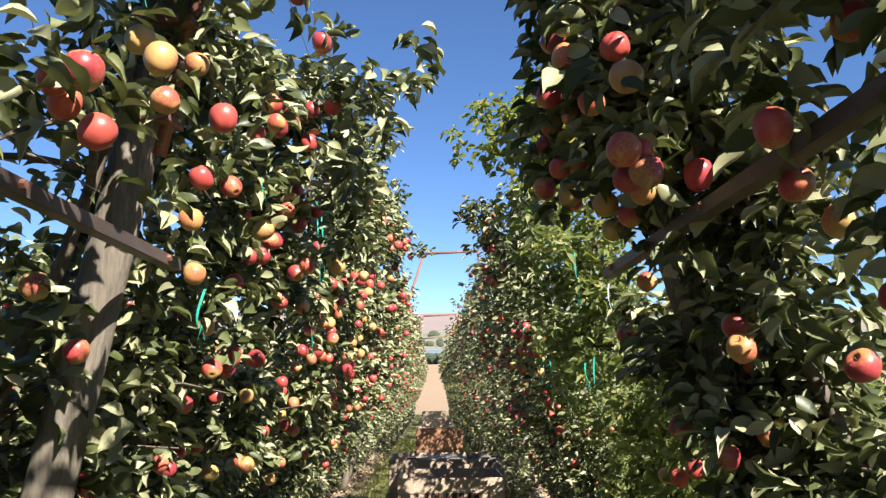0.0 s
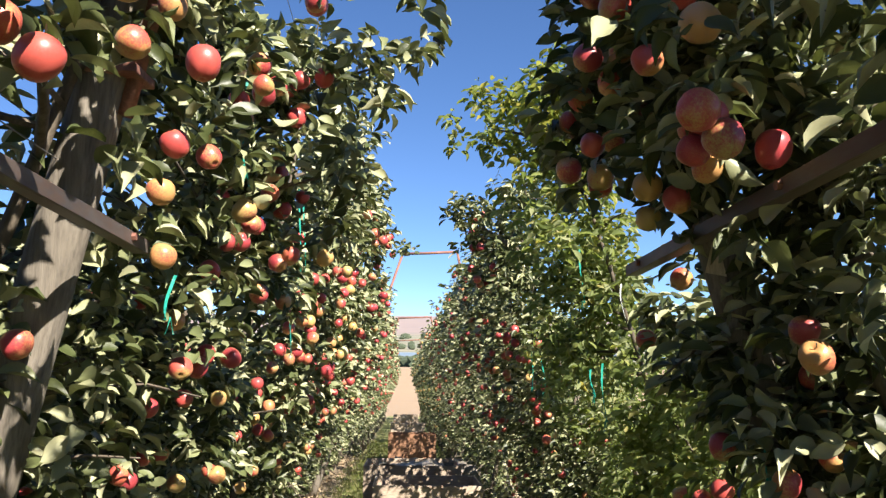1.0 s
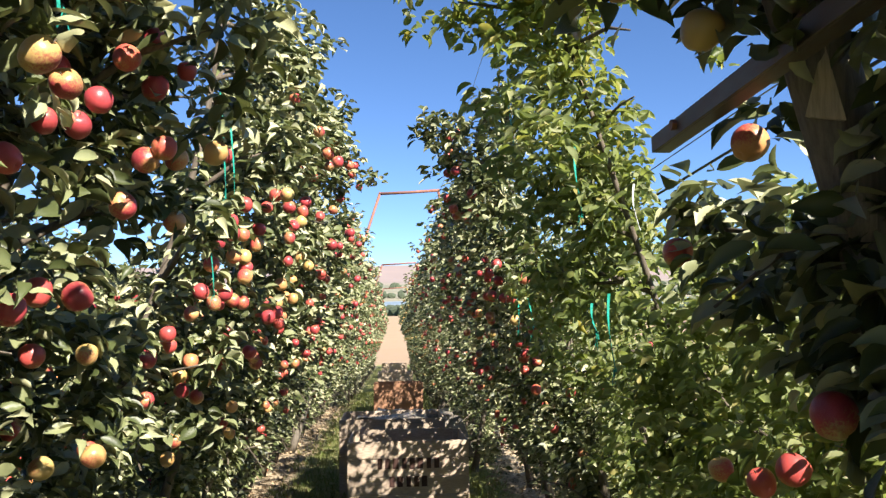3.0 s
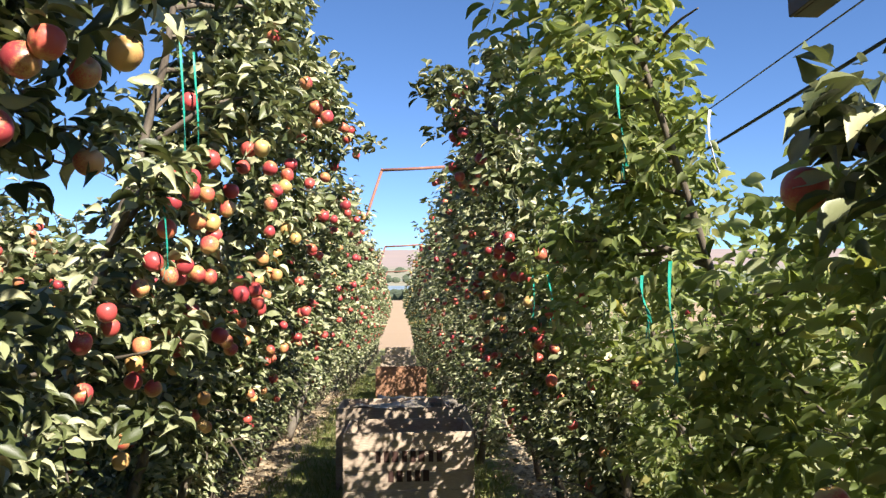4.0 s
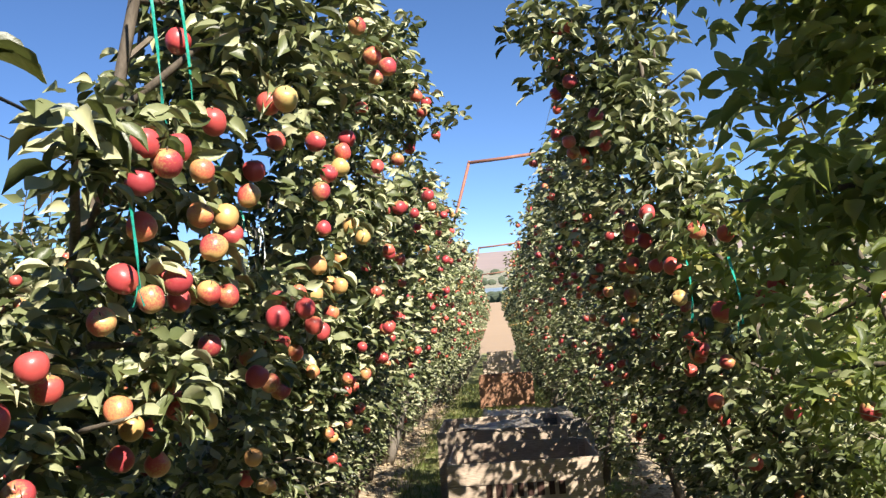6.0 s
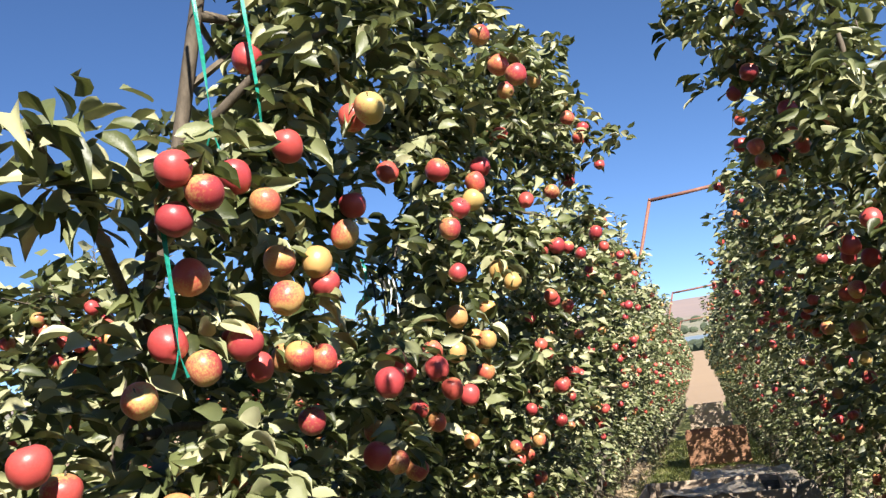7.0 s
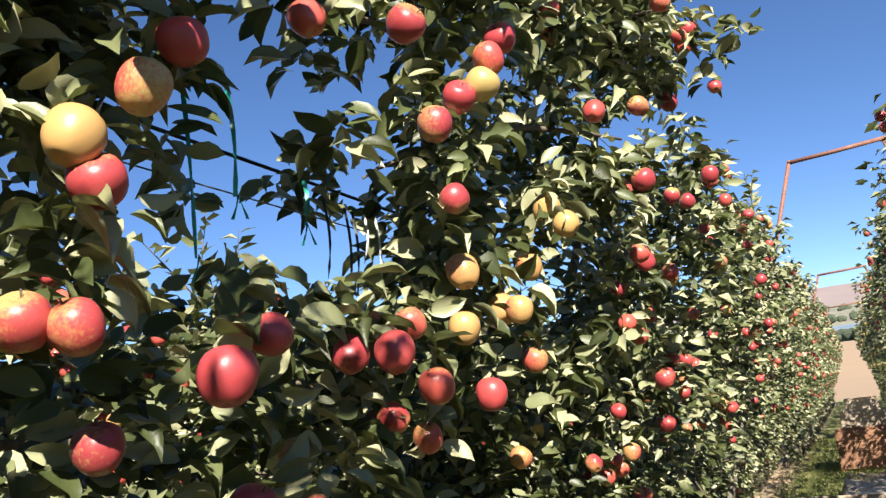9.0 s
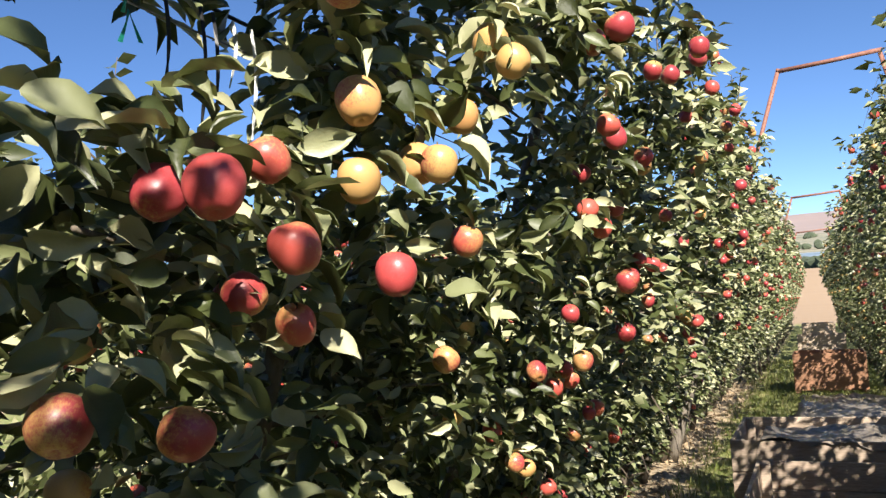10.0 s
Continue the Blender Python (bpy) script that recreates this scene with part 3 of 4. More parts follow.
hang(-1, 5.2, "red", [(0.78, 5.46, 1.85), (0.57, 5.48, 1.92), (0.62, 5.52, 2.38), (0.6, 5.61, 1.98), (0.7, 5.65, 1.74), (0.63, 5.85, 2.55), (0.59, 5.93, 1.96)])
hang(-1, 5.2, "yellow", [(0.62, 5.1, 2.1), (0.44, 5.25, 2.51), (0.99, 5.35, 1.63), (0.67, 5.37, 2.22), (1.07, 5.43, 1.21)])
hang(-1, 6.7, "orange", [(0.72, 5.99, 1.67), (0.54, 6.12, 2.41), (0.25, 6.14, 2.87), (0.75, 6.17, 1.85), (0.56, 6.21, 2.28), (0.72, 6.25, 1.8), (0.48, 6.32, 2.6), (0.57, 6.51, 2.07), (0.85, 7.07, 1.69), (0.37, 7.25, 2.5)])
hang(-1, 6.7, "red", [(0.7, 5.96, 1.97), (0.53, 6.03, 2.58), (0.6, 6.09, 1.9), (0.66, 6.13, 2.03), (0.53, 6.24, 2.5), (0.37, 6.25, 3.08), (0.47, 6.39, 2.67), (0.66, 6.48, 1.88), (0.7, 6.92, 1.97), (0.44, 7.04, 2.68)])
hang(-1, 6.7, "yellow", [(1.02, 6.06, 1.57), (0.49, 6.28, 2.53), (0.62, 6.33, 2.15), (0.65, 6.36, 2.03), (0.6, 6.71, 2.2), (0.49, 6.74, 2.3)])
hang(-1, 7.95, "orange", [(0.76, 7.52, 1.62), (0.73, 7.94, 1.62), (0.87, 8.03, 1.52), (0.46, 8.29, 2.67)])
hang(-1, 7.95, "red", [(0.37, 7.38, 2.78), (0.47, 7.47, 2.31), (0.57, 7.55, 2.09), (0.49, 7.65, 2.31), (0.57, 8, 2.39), (0.48, 8.04, 2.31), (0.37, 8.09, 2.59), (0.59, 8.11, 1.89), (0.58, 8.12, 1.9), (0.29, 8.3, 2.73), (0.32, 8.54, 2.76), (0.68, 8.56, 1.89), (0.71, 8.59, 1.69)])
hang(-1, 9.4, "orange", [(0.95, 8.72, 1.57), (1.24, 8.94, 1.5)])
hang(-1, 9.4, "red", [(0.36, 8.95, 2.87), (0.72, 9.19, 1.82), (0.62, 9.33, 2.24), (0.28, 9.74, 2.8), (0.54, 9.79, 2.7)])
hang(-1, 10.9, "red", [(0.65, 10.34, 1.68), (0.33, 10.4, 2.49), (0.37, 10.88, 2.23), (0.94, 12.53, 1.62), (0.48, 12.78, 2.35)])
hang(1, 0.7, "orange", [(0.55, 1.27, 2.19)])
hang(1, 0.7, "red", [(0.68, 1.26, 2.36)])
hang(1, 2.2, "orange", [(0.91, 1.71, 1.82), (0.39, 1.91, 2.46), (0.76, 2.03, 1.93), (0.32, 2.14, 2.56), (0.55, 2.21, 2.25), (0.92, 2.31, 1.84), (0.74, 2.44, 1.66), (0.43, 2.47, 2.37), (0.37, 2.59, 2.42)])
hang(1, 2.2, "red", [(0.68, 1.48, 2.15), (0.41, 1.69, 2.28), (0.45, 1.82, 2.25), (0.43, 1.82, 2.56), (0.64, 1.9, 2.28), (0.34, 2.15, 2.72), (0.38, 2.35, 2.42)])
hang(1, 2.2, "yellow", [(0.83, 1.62, 2.11), (0.43, 1.72, 2.45), (0.75, 1.96, 1.87), (0.91, 2.21, 1.65), (0.49, 2.25, 2.29), (0.56, 2.47, 2.26), (0.7, 2.62, 2.12)])
hang(1, 3.45, "orange", [(0.74, 3.1, 1.98)])
hang(1, 3.45, "red", [(0.97, 3.03, 1.48), (0.93, 3.1, 1.44)])
hang(1, 3.45, "yellow", [(0.99, 3.48, 1.41)])
hang(1, 7.0, "orange", [(0.89, 6.64, 1.91), (1.06, 6.85, 1.43), (0.8, 7.08, 2.79), (0.77, 7.32, 2.38), (0.82, 7.34, 2.12)])
hang(1, 7.0, "red", [(0.92, 6.12, 1.84), (0.86, 6.6, 2.05), (0.84, 6.83, 2.07), (0.52, 6.89, 2.97), (0.82, 6.95, 2.2), (0.64, 6.97, 2.82), (0.65, 7.06, 2.74), (0.52, 7.13, 2.74), (0.49, 7.34, 3.17), (0.5, 7.36, 3.05), (0.52, 7.53, 3.27)])
hang(1, 8.4, "red", [(0.52, 7.79, 2.93)])

SPRAYS = {
    (-1, 3.55): ((0.22, 3.2, 2.95, 0.24, 30), (0.36, 3.35, 2.6, 0.2, 16), (0.60, 4.1, 2.32, 0.10, 8)),
    (-1, 5.2): ((0.66, 4.80, 2.31, 0.10, 11), (0.62, 4.45, 2.26, 0.05, 7), (0.76, 4.9, 1.7, 0.2, 24), (0.45, 5.3, 2.75, 0.2, 16), (0.88, 5.48, 2.55, 0.22, 48)),
    (-1, 6.7): ((0.78, 5.9, 1.93, 0.17, 26),),
    (-1, 7.95): ((0.36, 7.9, 3.3, 0.3, 40),),
    (1, 2.2): ((0.46, 2.65, 2.62, 0.2, 36), (0.50, 2.1, 2.6, 0.2, 30), (0.76, 3.08, 2.04, 0.12, 16)),
    (1, 0.7): ((0.54, 1.5, 2.62, 0.2, 36),),
    (1, 4.45): ((0.36, 4.6, 3.2, 0.26, 34), (0.75, 4.1, 3.2, 0.26, 34)),
    (1, 7.0): ((0.30, 7.0, 3.2, 0.22, 30),),
}
# trees below y = 0 are unseen, added behind the start for their shade
for i, (y, top, fruit, shift) in enumerate(((-3.6, 3.4, 0, 0), (-2.2, 3.4, 0, 0), (-0.8, 3.2, 6, 0), (0.7, 3.3, 5, 0), (2.2, 3.5, 12, 0), (3.55, 3.3, 10, 0), (5.2, 3.95, 8, 0), (6.7, 3.95, 12, 0.06), (7.95, 3.9, 22, 0.14), (9.4, 3.1, 20, 0.14), (10.9, 3.3, 20, 0.12))):
    tree(y, -1, top, limbs=42 if 0 < y < 8 else 22 if y < -2 else 34, fruit=fruit, seed=11 + i, fine=0 < y < 8, loose=150 if 0.5 < y < 7 else 0, clusters=20 if 3 < y < 8 else 17, heroes=HEROES.get((-1, y), ()), sprays=SPRAYS.get((-1, y), ()), spread=0.80 if y == 3.55 else 0.88, shift=shift, low=0.2 if y > 7 else 0.3, label=L_TREE)
# here too those below y = 0 are unseen, kept tall to shade the aisle
for i, (y, top, fruit, kind, limbs, shift) in enumerate(((-3.6, 4.2, 0, "dark", 30, 0.1), (-2.2, 4.2, 0, "dark", 36, 0.1), (-0.8, 4.2, 8, "dark", 42, 0.1), (0.7, 3.5, 12, "dark", 44, 0.12), (2.2, 3.25, 10, "dark", 35, 0.12), (3.45, 2.25, 0, "light", 28, -0.22), (4.45, 3.45, 0, "light", 46, 0), (5.7, 2.5, 4, "light", 20, -0.12), (7.0, 3.6, 30, "dark", 36, -0.14), (8.4, 3.4, 26, "dark", 36, -0.14), (9.7, 3.5, 26, "dark", 36, -0.12), (11.0, 3.5, 40, "dark", 34, -0.1))):
    tree(y, 1, top, limbs=limbs, fruit=fruit, kind=kind, seed=41 + i, fine=0 < y < 8, loose=110 if 0.5 < y < 6 else 0, clusters=20 if kind == "dark" else 25 if y == 4.45 else 18, heroes=HEROES.get((1, y), ()), sprays=SPRAYS.get((1, y), ()), gold=2.9 if y == 4.45 else 9.0, back=0.22 if 0 < y < 3 else 0.12 if y == 3.45 else 0.45, spread=0.52 if y == 2.2 else 0.86 if kind == "dark" else 0.78 if y == 4.45 else 0.66, shift=shift, low=0.25 if y > 6 else 1.15 if y == 2.2 else 0.42, label=L_PALE if kind == "light" else L_SHADE if y < 3 else L_TREE)


# the far part of both rows: a few trees, repeated
for side in (-1, 1):
    for joined, first, last in ((False, 0, 10), (True, 10, 38)):
        kinds = [tree(12.2 + 1.2 * (first + i), side, 3.35 + 0.12 * (i % 3), 32, 5 if joined else 9, "dark", False, 0, seed=70 + 10 * side + i + 40 * joined, label=FAR, clusters=9 if joined else 11, low=0.12 if side < 0 else 0.15, grow=1.5 if joined else 1.22, joined=joined, shift=-0.1 * side, foot=1.5 if side > 0 else 1.2 if joined else 0.0) for i in range(4)]
        for i in range(first + 4, last):
            y = 12.2 + 1.2 * i
            copy_thing(kinds[(i * 3 + i // 4) % 4], Matrix.Translation((side * BASE_X, y, gz(y) - 0.02)))

# the other arms of the same rows, and the rows across the neighbouring aisles
for side in (-1, 1):
    for away, bx, fruit, last in ((True, side * (BASE_X + 0.30), 60 if side < 0 else 10, 24), (False, side * 5.0, 26, 16 if side < 0 else 8)):
        kinds = [tree(-0.6 + 1.25 * i, side, (2.6 if side < 0 else 1.95) + 0.12 * i, 28 if side < 0 else 27, fruit, "dark" if side < 0 else "light", False, 0, away=away, base_x=bx, seed=130 + 10 * side + i + 50 * away, label=OUTER if away else FAR, clusters=15 if side < 0 else 8, grow=1.6 if side < 0 else 1.22, gaps=False, group="outer apple trees", joined=not away) for i in range(3)]
        for i in range(3, last):
            y = -0.6 + 1.25 * i
            copy_thing(kinds[(i * 2 + i // 3) % 3], Matrix.Translation((bx, y, gz(y) - 0.02)))

# ---- trellis ----
def slope_rail(name, side, h, off, y0, y1, r, mat, label, category, sag=0.0, step=1.5):
    """A wire or hose that follows the slope in the plane of the trees."""
    n = max(2, int((y1 - y0) / step))
    pts = []
    for i in range(n + 1):
        y = y0 + (y1 - y0) * i / n
        pts.append((side * (plane(h) + off), y, gz(y) + h - sag * math.sin(math.pi * ((y - 2.44) / 11.26 % 1.0))))
    return tagged(put(name, tube_mesh(name, pts, r, mat, 5)), label, category, "trellis wires")


for side in (-1, 1):
    for h in (0.75, 1.5, 2.33, 3.0, 3.6):
        slope_rail("trellis_wire", side, h, 0.04, -3.0, 58.0, 0.0018, M["wire"], "thin taut steel trellis wire along the tree row", "wire", 0.02)
    slope_rail("irrigation_hose", side, 2.6 if side < 0 else 2.45, 0.42, -3.0, 30.0, 0.0055, M["hose"], "black irrigation hose strung between the trellis posts", "hose", 0.06)


def post(y, side, base, lean, wood_top=3.05, bar_h=4.07, thick=1.0):
    """A weathered round post that leans into the aisle, with a rusty steel arm on top."""
    ob = thing("trellis_post", (base, y, gz(y) - 0.1), "weathered round wooden trellis post leaning towards the aisle", "post", "trellis posts")
    rng = random.Random(int(y * 10) + side)
    hs = [wood_top * f for f in (0, 0.16, 0.33, 0.5, 0.66, 0.82, 0.98, 1.0)]
    pts = [(-side * lean * (h - 0.1) + rng.uniform(-0.004, 0.004), rng.uniform(-0.004, 0.004), h) for h in hs]
    put("pole", tube_mesh("pole", pts, [thick * r for r in (0.070, 0.069, 0.068, 0.067, 0.066, 0.064, 0.062, 0.05)], M["post_wood"], 18, 0.03, rng), ob)
    arm = [(-side * lean * (h - 0.1) - side * 0.075, 0, h) for h in (wood_top - 0.5, bar_h + 0.1)]
    put("arm", tube_mesh("arm", arm, 0.022, M["rust"], 8), ob, None, "rusty steel pipe arm")
    for h in (wood_top - 0.4, wood_top - 0.12):
        bm = box(bmesh.new(), (-0.09, -0.075, -0.012), (0.09, 0.075, 0.012), 0.003)
        bmesh.ops.translate(bm, verts=bm.verts, vec=(-side * (lean * (h - 0.1) + 0.01), 0, h))
        part("clamp", bm, M["rust"], ob)
    return ob


post(2.3, -1, -1.398, 0.222)
post(2.44, 1, 1.36, 0.285, thick=0.82)
for y, cx, high in ((14.6, 0.36, 4.24), (24.9, 0.25, 4.04), (36.2, 0.15, 4.07)):
    for side, base in ((-1, -1.62), (1, 1.78)):
        lean = (side * base - side * (cx + side * 0.48) - 0.075) / high
        post(y, side, base, lean, 2.6, high)
    z = gz(y) + high
    bar = tagged(put("cross_bar", tube_mesh("cross_bar", [(cx - 0.5, y, z - 0.027), (cx, y, z - 0.005), (cx + 0.5, y, z + 0.027)], 0.024, M["rust"], 8)), "rusty steel crossbar joining two trellis arms over the aisle", "crossbar", "crossbars")

# a split of pale wood on the post beside the shaded tree
bm = bmesh.new()
vs = [bm.verts.new(p) for p in ((0, -0.05, 0), (0.01, 0.05, 0.02), (0.0, 0.0, 0.22), (0.02, -0.045, 0), (0.03, 0.045, 0.02), (0.015, 0.0, 0.2))]
for f in ((0, 1, 2), (3, 5, 4), (0, 3, 4, 1), (1, 4, 5, 2), (2, 5, 3, 0)):
    bm.faces.new([vs[i] for i in f])
post_r = [o for o in bpy.data.objects if o.name.startswith("trellis_post") and o.location.x > 0 and abs(o.location.y - 2.44) < 0.1][0]
bmesh.ops.transform(bm, verts=bm.verts, matrix=Matrix.Translation((-0.285 * 2.12 - 0.045, -0.05, 2.2)) @ Matrix.Rotation(radians(60), 4, "Z") @ Matrix.Scale(0.55, 4))
part("splinter", bm, M["split_wood"], post_r, "pale freshly split wood")


def angle_rail(side, y0, y1, h, x):
    """A steel angle bolted along the posts, parallel to the ground: an upright leg, a flat leg and bolts."""
    m = Matrix.Translation((x, y0, h - SLOPE * y0)) @ Matrix.Rotation(-math.atan(SLOPE), 4, "X")
    ob = thing("steel_rail", None, "dark steel angle rail bolted along the wooden post", "rail", "steel rails", m=m)
    long = (y1 - y0) / math.cos(math.atan(SLOPE))
    part("upright_leg", box(bmesh.new(), (-0.003, 0, -0.017), (0.003, long, 0.017), 0.001), M["steel"], ob)
    part("flat_leg", box(bmesh.new(), (0.003 if side > 0 else -0.036, 0, -0.017), (0.036 if side > 0 else -0.003, long, -0.012), 0.001), M["steel"], ob)
    for f in (0.3, 0.55, 0.78, 0.97):
        bm = bmesh.new()
        bmesh.ops.create_cone(bm, cap_ends=True, segments=6, radius1=0.011, radius2=0.010, depth=0.012, matrix=Matrix.Translation((-side * 0.007, long * f, 0.003)) @ Matrix.Rotation(radians(90), 4, "Y"))
        part("bolt", bm, M["rust"], ob)
    return ob


angle_rail(-1, -2.0, 2.5, 2.165, -0.77)
angle_rail(1, -2.0, 2.9, 2.185, 0.62)


# ---- fruit bins ----
def fruit_bin(y, x, wood, label, height=0.75, marks=False, turn=0.0):
    """A wooden bulk bin of boards on three runners."""
    m = Matrix.Translation((x, y, gz(y + 0.6))) @ Matrix.Rotation(radians(turn), 4, "Z") @ Matrix.Rotation(-math.atan(SLOPE), 4, "X")
    ob = thing("fruit_bin", None, label, "fruit bin", "fruit bins", m=m)
    w, dpt = 0.62, 1.16
    rng = random.Random(int(y))
    for s in (-w + 0.05, 0, w - 0.05):
        part("runner", box(bmesh.new(), (s - 0.045, 0.02, 0), (s + 0.045, dpt - 0.02, 0.09)), wood, ob)
    part("bottom", box(bmesh.new(), (-w + 0.03, 0.03, 0.09), (w - 0.03, dpt - 0.03, 0.115)), wood, ob)
    n = 4
    step = (height - 0.10) / n
    for i in range(n):
        z0, z1 = 0.10 + i * step, 0.10 + (i + 1) * step - 0.006
        j = rng.uniform(-0.002, 0.002)
        part("board", box(bmesh.new(), (-w, 0 + j, z0), (w, 0.022 + j, z1)), wood, ob)
        part("board", box(bmesh.new(), (-w, dpt - 0.022 + j, z0), (w, dpt + j, z1)), wood, ob)
        part("board", box(bmesh.new(), (-w + j, 0.024, z0), (-w + 0.022 + j, dpt - 0.024, z1)), wood, ob)
        part("board", box(bmesh.new(), (w - 0.022 + j, 0.024, z0), (w + j, dpt - 0.024, z1)), wood, ob)
    for sx in (-1, 1):
        for yy in (0.026, dpt - 0.086):
            part("corner_post", box(bmesh.new(), (sx * (w - 0.055) - 0.03, yy, 0.12), (sx * (w - 0.055) + 0.03, yy + 0.06, height - 0.01)), wood, ob)
    if marks:
        for row, (count, z) in enumerate(((8, height - 0.28), (5, height - 0.46))):
            for i in range(count):
                cx = (i - (count - 1) / 2) * 0.083
                part("stencil_mark", box(bmesh.new(), (cx - 0.02 - 0.006 * ((i * 7 + row) % 3), -0.0065, z), (cx + 0.026, -0.0025, z + 0.105), 0), M["ink"], ob, "dark stencilled block")
    return ob


fruit_bin(9.5, 0.21, M["bin_wood"], "weathered wooden fruit bin with dark stencilled marks", 0.82, True)
fruit_bin(21.6, 0.18, M["bin_orange"], "orange-brown wooden fruit bin standing in the aisle", 0.78)
fruit_bin(30.0, 0.12, M["bin_wood"], "pale wooden fruit bin farther down the aisle", 0.75)
fruit_bin(41.0, 0.1, M["bin_wood"], "pale wooden fruit bin far down the aisle", 0.75)
fruit_bin(10.74, 0.05, M["bin_wood"], "tall wooden fruit bin behind the stencilled one, lined with plastic", 0.93)
fruit_bin(12.1, 0.36, M["bin_wood"], "low wooden bin under a grey plastic sheet", 0.58)
fruit_bin(13.35, 0.38, M["bin_wood"], "low wooden bin under a grey plastic sheet", 0.58)


def plastic_sheet():
    n, k = 90, 26
    verts = []
    for j in range(n + 1):
        y = 10.80 + 9.9 * j / n
        for i in range(k + 1):
            u = 2 * i / k - 1
            wide = 0.56 if y < 11.85 else 0.74
            x = (0.05 if y < 11.85 else 0.38) + wide * u
            drop = max(0.0, abs(u) - 0.8) * (2.6 if y < 14.5 else 0.2) + 0.62 * min(1.0, max(0.0, (y - 14.45) / 0.5))
            lift = 0.17 * max(0.0, 1 - max(0.0, y - 11.7) / 0.5)          # it fills the tall bin to its rim, then lies on the low ones
            z = gz(y) + 0.66 + lift + 0.06 * noise.noise(Vector((x * 2.3, y * 1.6, 0))) + 0.09 * abs(noise.noise(Vector((x * 5, y * 3, 2)))) - drop
            verts.append((x, y, z))
    w = k + 1
    faces = [(j * w + i, j * w + i + 1, (j + 1) * w + i + 1, (j + 1) * w + i) for j in range(n) for i in range(k)]
    ob = put("plastic_sheet", mesh_of("plastic_sheet", verts, faces, M["plastic"]))
    mod = ob.modifiers.new("thickness", "SOLIDIFY")
    mod.thickness = 0.003
    return tagged(ob, "crumpled shiny grey plastic sheet over low bins, trailing behind", "plastic sheet")


plastic_sheet()


# ---- grass and litter ----
def grass():
    rng = np.random.default_rng(5)
    n = 34000
    y = 3.0 + 27.0 * rng.random(n) ** 1.6
    x = rng.uniform(-1.45, 1.45, n)
    keep = (np.abs(x) < 1.3 + 0.12 * np.sin(y * 3)) | (rng.random(n) < 0.2)
    x, y = x[keep], y[keep]
    n = len(x)
    pos = np.stack([x, y, -SLOPE * y - 0.01], 1)
    d = np.stack([rng.normal(0, 0.5, n), rng.normal(0, 0.5, n), np.ones(n)], 1)
    t = np.array([(0, -0.05, 0), (0, 0.05, 0), (0.6, -0.035, 0.02), (0.6, 0.035, 0.02), (1, 0, 0.12)])
    f = np.array([(0, 1, 3), (0, 3, 2), (2, 3, 4)])
    a, s, u = leaf_axes(d, rng)
    sz = rng.uniform(0.05, 0.14, n)[:, None, None]
    v = pos[:, None, :] + sz * (t[None, :, 0:1] * a[:, None, :] + t[None, :, 1:2] * s[:, None, :] + t[None, :, 2:3] * u[:, None, :])
    faces = (f[None] + (np.arange(n) * 5)[:, None, None]).reshape(-1, 3)
    tagged(put("grass", mesh_of("grass", v.reshape(-1, 3), faces, M["grass"])), "short patchy green and dry grass in the aisle", "grass", kind="stuff")
    n = 7000
    y = 3.0 + 26.0 * rng.random(n) ** 1.5
    x = rng.choice((-1, 1), n) * np.abs(rng.normal(1.55, 0.22, n))
    pos = np.stack([x, y, -SLOPE * y + rng.uniform(0.0, 0.025, n)], 1)
    d = np.stack([rng.normal(0, 1, n), rng.normal(0, 1, n), rng.normal(0, 0.25, n)], 1)
    tagged(put("leaf_litter", leaves_mesh("leaf_litter", pos, d, rng.uniform(0.04, 0.085, n), M["dry_leaf"], False, rng)), "dry brown fallen leaves along the tree row", "leaf litter", kind="stuff")


grass()


# ---- tapes and strings ----
def tape(x, y, h, length, mat, name="tie_tape", wide=0.0045, knot=True):
    """A strip of plastic tape that hangs from a wire, with a tied knot and loose ends."""
    rng = random.Random(int(1000 * (x + y + h)))
    bm = bmesh.new()
    n = 7
    rows = []
    for i in range(n + 1):
        f = i / n
        c = Vector((x + 0.012 * math.sin(3 * f + y), y + 0.015 * math.sin(2 * f + h), gz(y) + h - length * f))
        a = f * rng.uniform(1, 3)
        o = Vector((math.cos(a), math.sin(a), 0)) * wide
        k = Vector((-math.sin(a), math.cos(a), 0)) * 0.0008
        rows.append([bm.verts.new(c + p) for p in (o + k, -o + k, -o - k, o - k)])
    for r, q in zip(rows, rows[1:]):
        for i in range(4):
            bm.faces.new((r[i], r[(i + 1) % 4], q[(i + 1) % 4], q[i]))
    bm.faces.new(rows[0]), bm.faces.new(rows[-1])
    if knot:
        for s in (-1, 1):
            p = Vector((x, y, gz(y) + h - length))
            tip = p + Vector((0.008 * s, 0.012 * s, -0.04))
            q = [bm.verts.new(v) for v in (p + Vector((0, 0, 0.01)), tip + Vector((0.0, 0.005, 0)), tip - Vector((0.0, 0.005, 0)), p + Vector((0.004, 0, 0.004)))]
            bm.faces.new(q)
    me = bpy.data.meshes.new(name)
    bm.to_mesh(me)
    bm.free()
    me.materials.append(mat)
    label = "green plastic tie tape hanging in the tree" if mat == M["tape"] else "pale training string hanging from a trellis wire" if mat == M["string"] else "dark training string hanging from a trellis wire"
    return tagged(put(name, me), label, "tape" if mat == M["tape"] else "string", "ties")


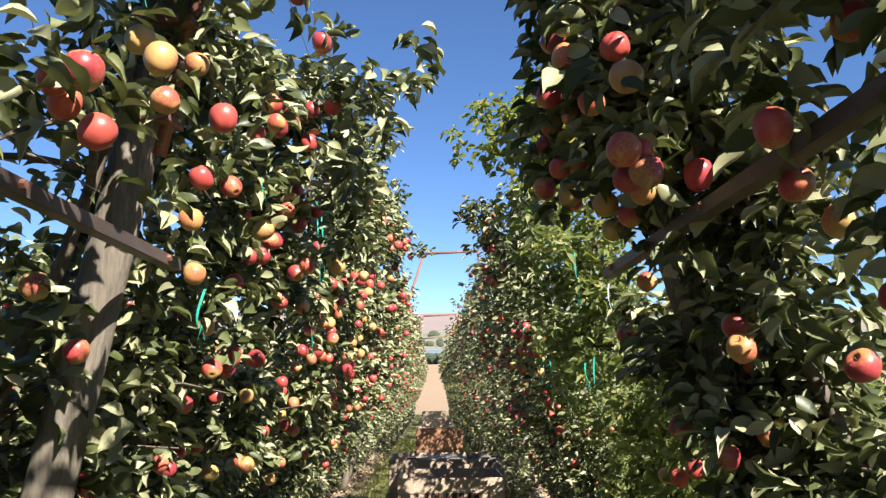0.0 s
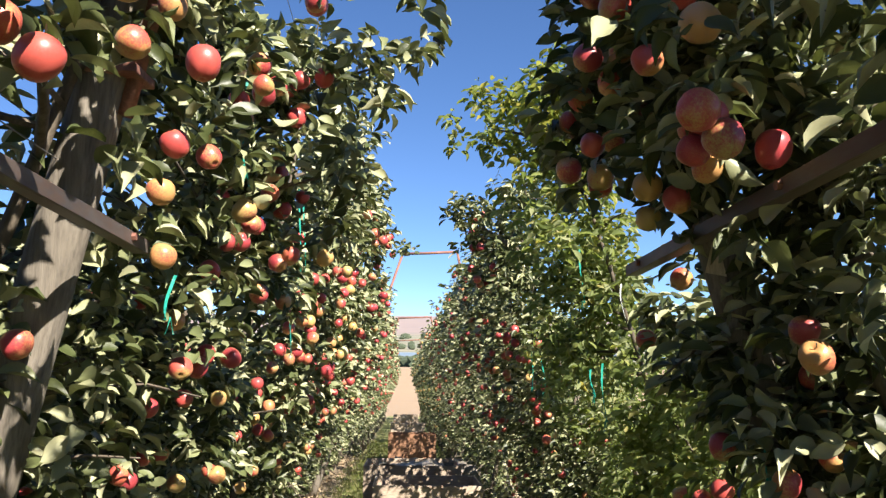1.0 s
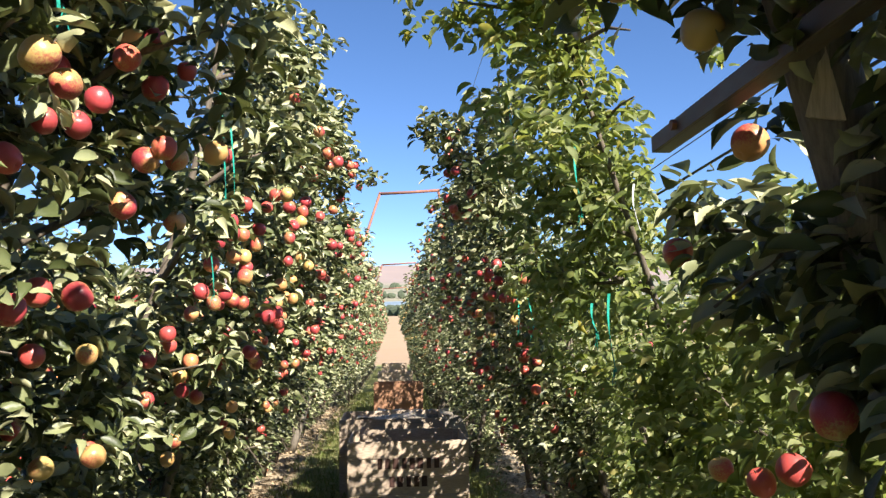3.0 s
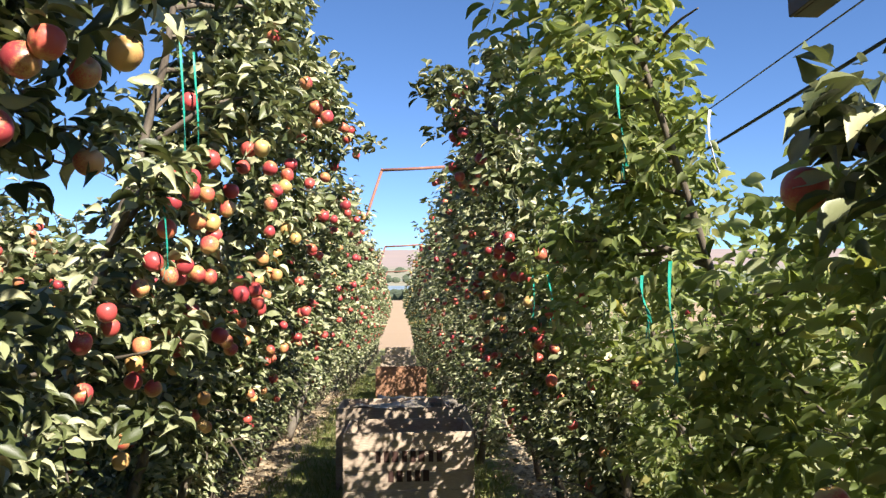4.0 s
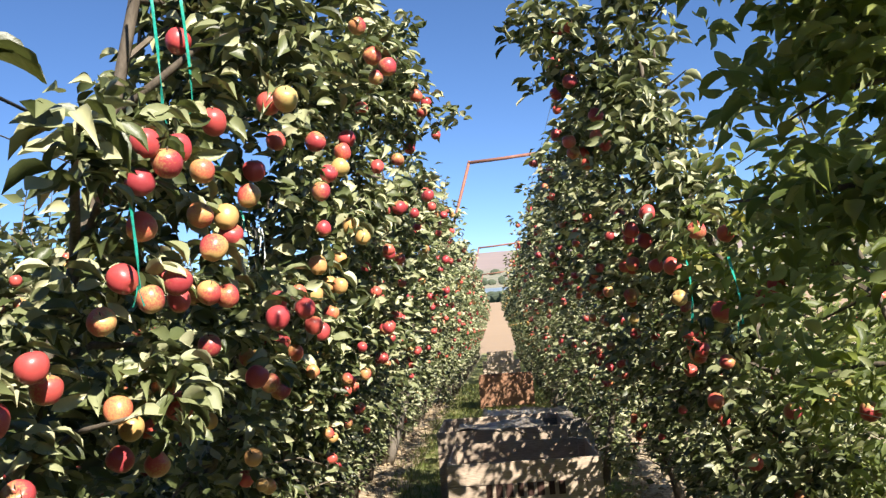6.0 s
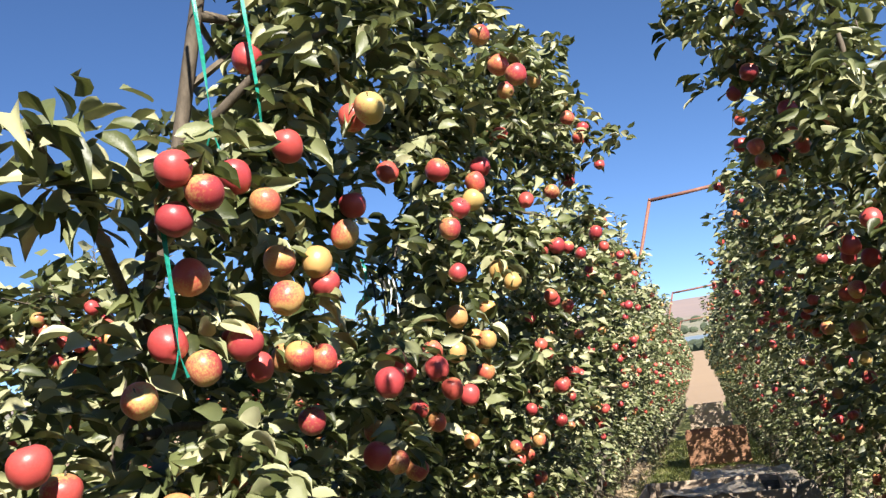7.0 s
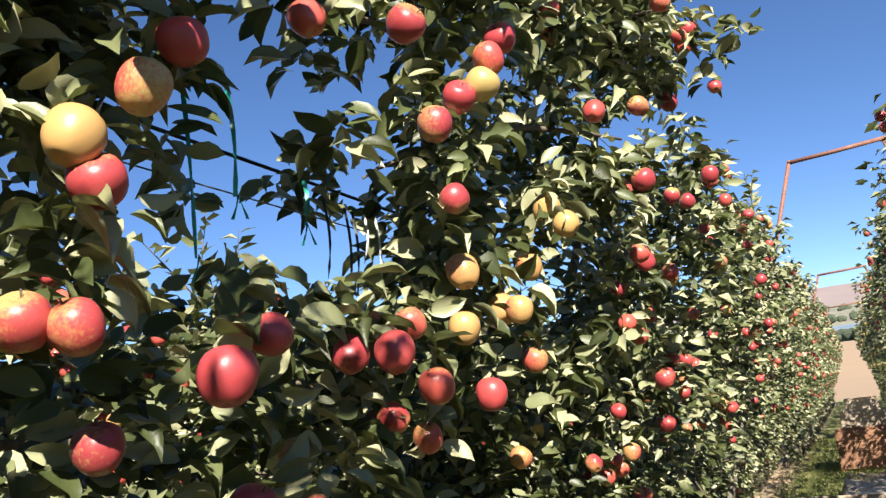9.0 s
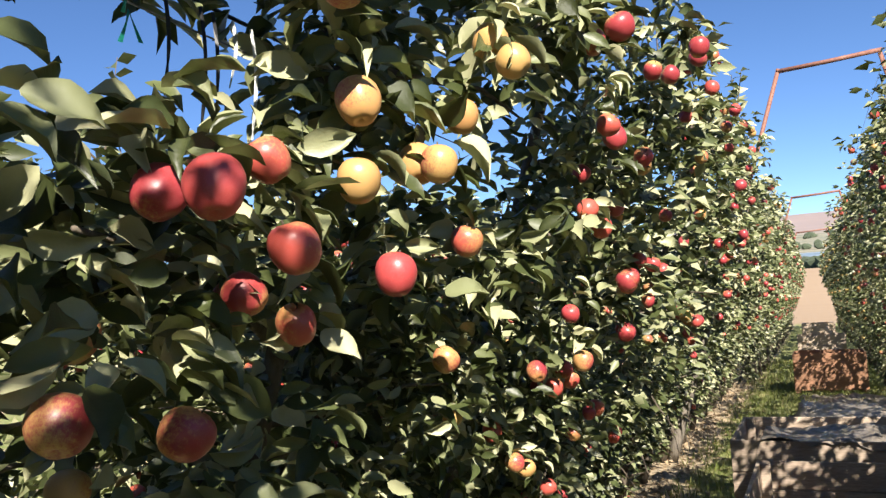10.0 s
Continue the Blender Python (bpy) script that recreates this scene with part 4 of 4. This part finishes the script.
for x, y, h, length in ((-0.85, 5.76, 2.6, 0.45), (-0.85, 5.88, 2.5, 0.22), (-0.85, 6.09, 2.36, 0.1), (-0.70, 5.02, 2.95, 0.5), (-0.70, 5.23, 2.9, 0.4), (-0.72, 4.86, 2.33, 0.34), (-0.60, 7.9, 3.4, 0.3), (-0.62, 3.0, 2.9, 0.4), (-0.72, 2.55, 2.1, 0.12), (-0.55, 1.5, 2.9, 0.35)):
    tape(x, y, h, length, M["tape"])
for x, y, h, length in ((0.75, 4.14, 2.48, 0.26), (0.75, 3.92, 1.9, 0.12), (0.75, 3.71, 1.92, 0.24), (0.62, 4.9, 2.9, 0.3), (0.8, 5.5, 2.0, 0.2), (0.8, 2.3, 1.75, 0.16), (0.85, 6.3, 2.1, 0.3)):
    tape(x, y, h, length, M["tape"])
for x, y, h, length, dark in ((-0.86, 6.17, 2.33, 0.17, 1), (-0.86, 6.25, 2.33, 0.2, 1), (-0.86, 6.28, 2.33, 0.2, 1), (-0.86, 6.33, 2.33, 0.12, 0), (-0.86, 6.38, 2.33, 0.2, 0), (0.8, 3.6, 2.24, 0.14, 0)):
    tape(x, y, h, length, M["hose"] if dark else M["string"], "training_string", 0.003, False)


# ---- valley ----
def far_woods(name, y, half, count, height, seed):
    """A belt of trees far down the valley: many small clumps with an uneven top."""
    rng = random.Random(seed)
    bm = bmesh.new()
    for i in range(count):
        h = height * rng.uniform(0.5, 1.2)
        x, yy = rng.uniform(-half, half), y + rng.uniform(-0.05, 0.05) * y
        made = bmesh.ops.create_icosphere(bm, subdivisions=1, radius=1, matrix=Matrix.Translation((x, yy, gz(yy) + h * 0.4)) @ Matrix.Diagonal((h * rng.uniform(0.5, 1.1), h * 0.6, h * 0.6, 1)))["verts"]
        for v in made:
            v.co += Vector((rng.uniform(-1, 1), rng.uniform(-1, 1), rng.uniform(-1, 1))) * h * 0.12
    me = bpy.data.meshes.new(name)
    bm.to_mesh(me)
    bm.free()
    me.materials.append(M["far_trees"])
    return tagged(put(name, me), "distant dark belt of trees in the valley", "far trees", kind="stuff")


far_woods("far_trees", 300, 160, 130, 5, 1)
far_woods("far_trees", 480, 220, 150, 7, 2)
far_woods("far_trees", 1100, 500, 160, 10, 3)
far_woods("far_trees", 1900, 900, 160, 12, 4)
bm = box(bmesh.new(), (-1600, 700, -2.0), (1600, 900, -0.2), 0)
for v in bm.verts:
    v.co.z += gz(v.co.y) + 0.8
me = bpy.data.meshes.new("water")
bm.to_mesh(me)
bm.free()
me.materials.append(M["water"])
tagged(put("water", me), "distant pale blue river in the valley", "river", kind="structure")
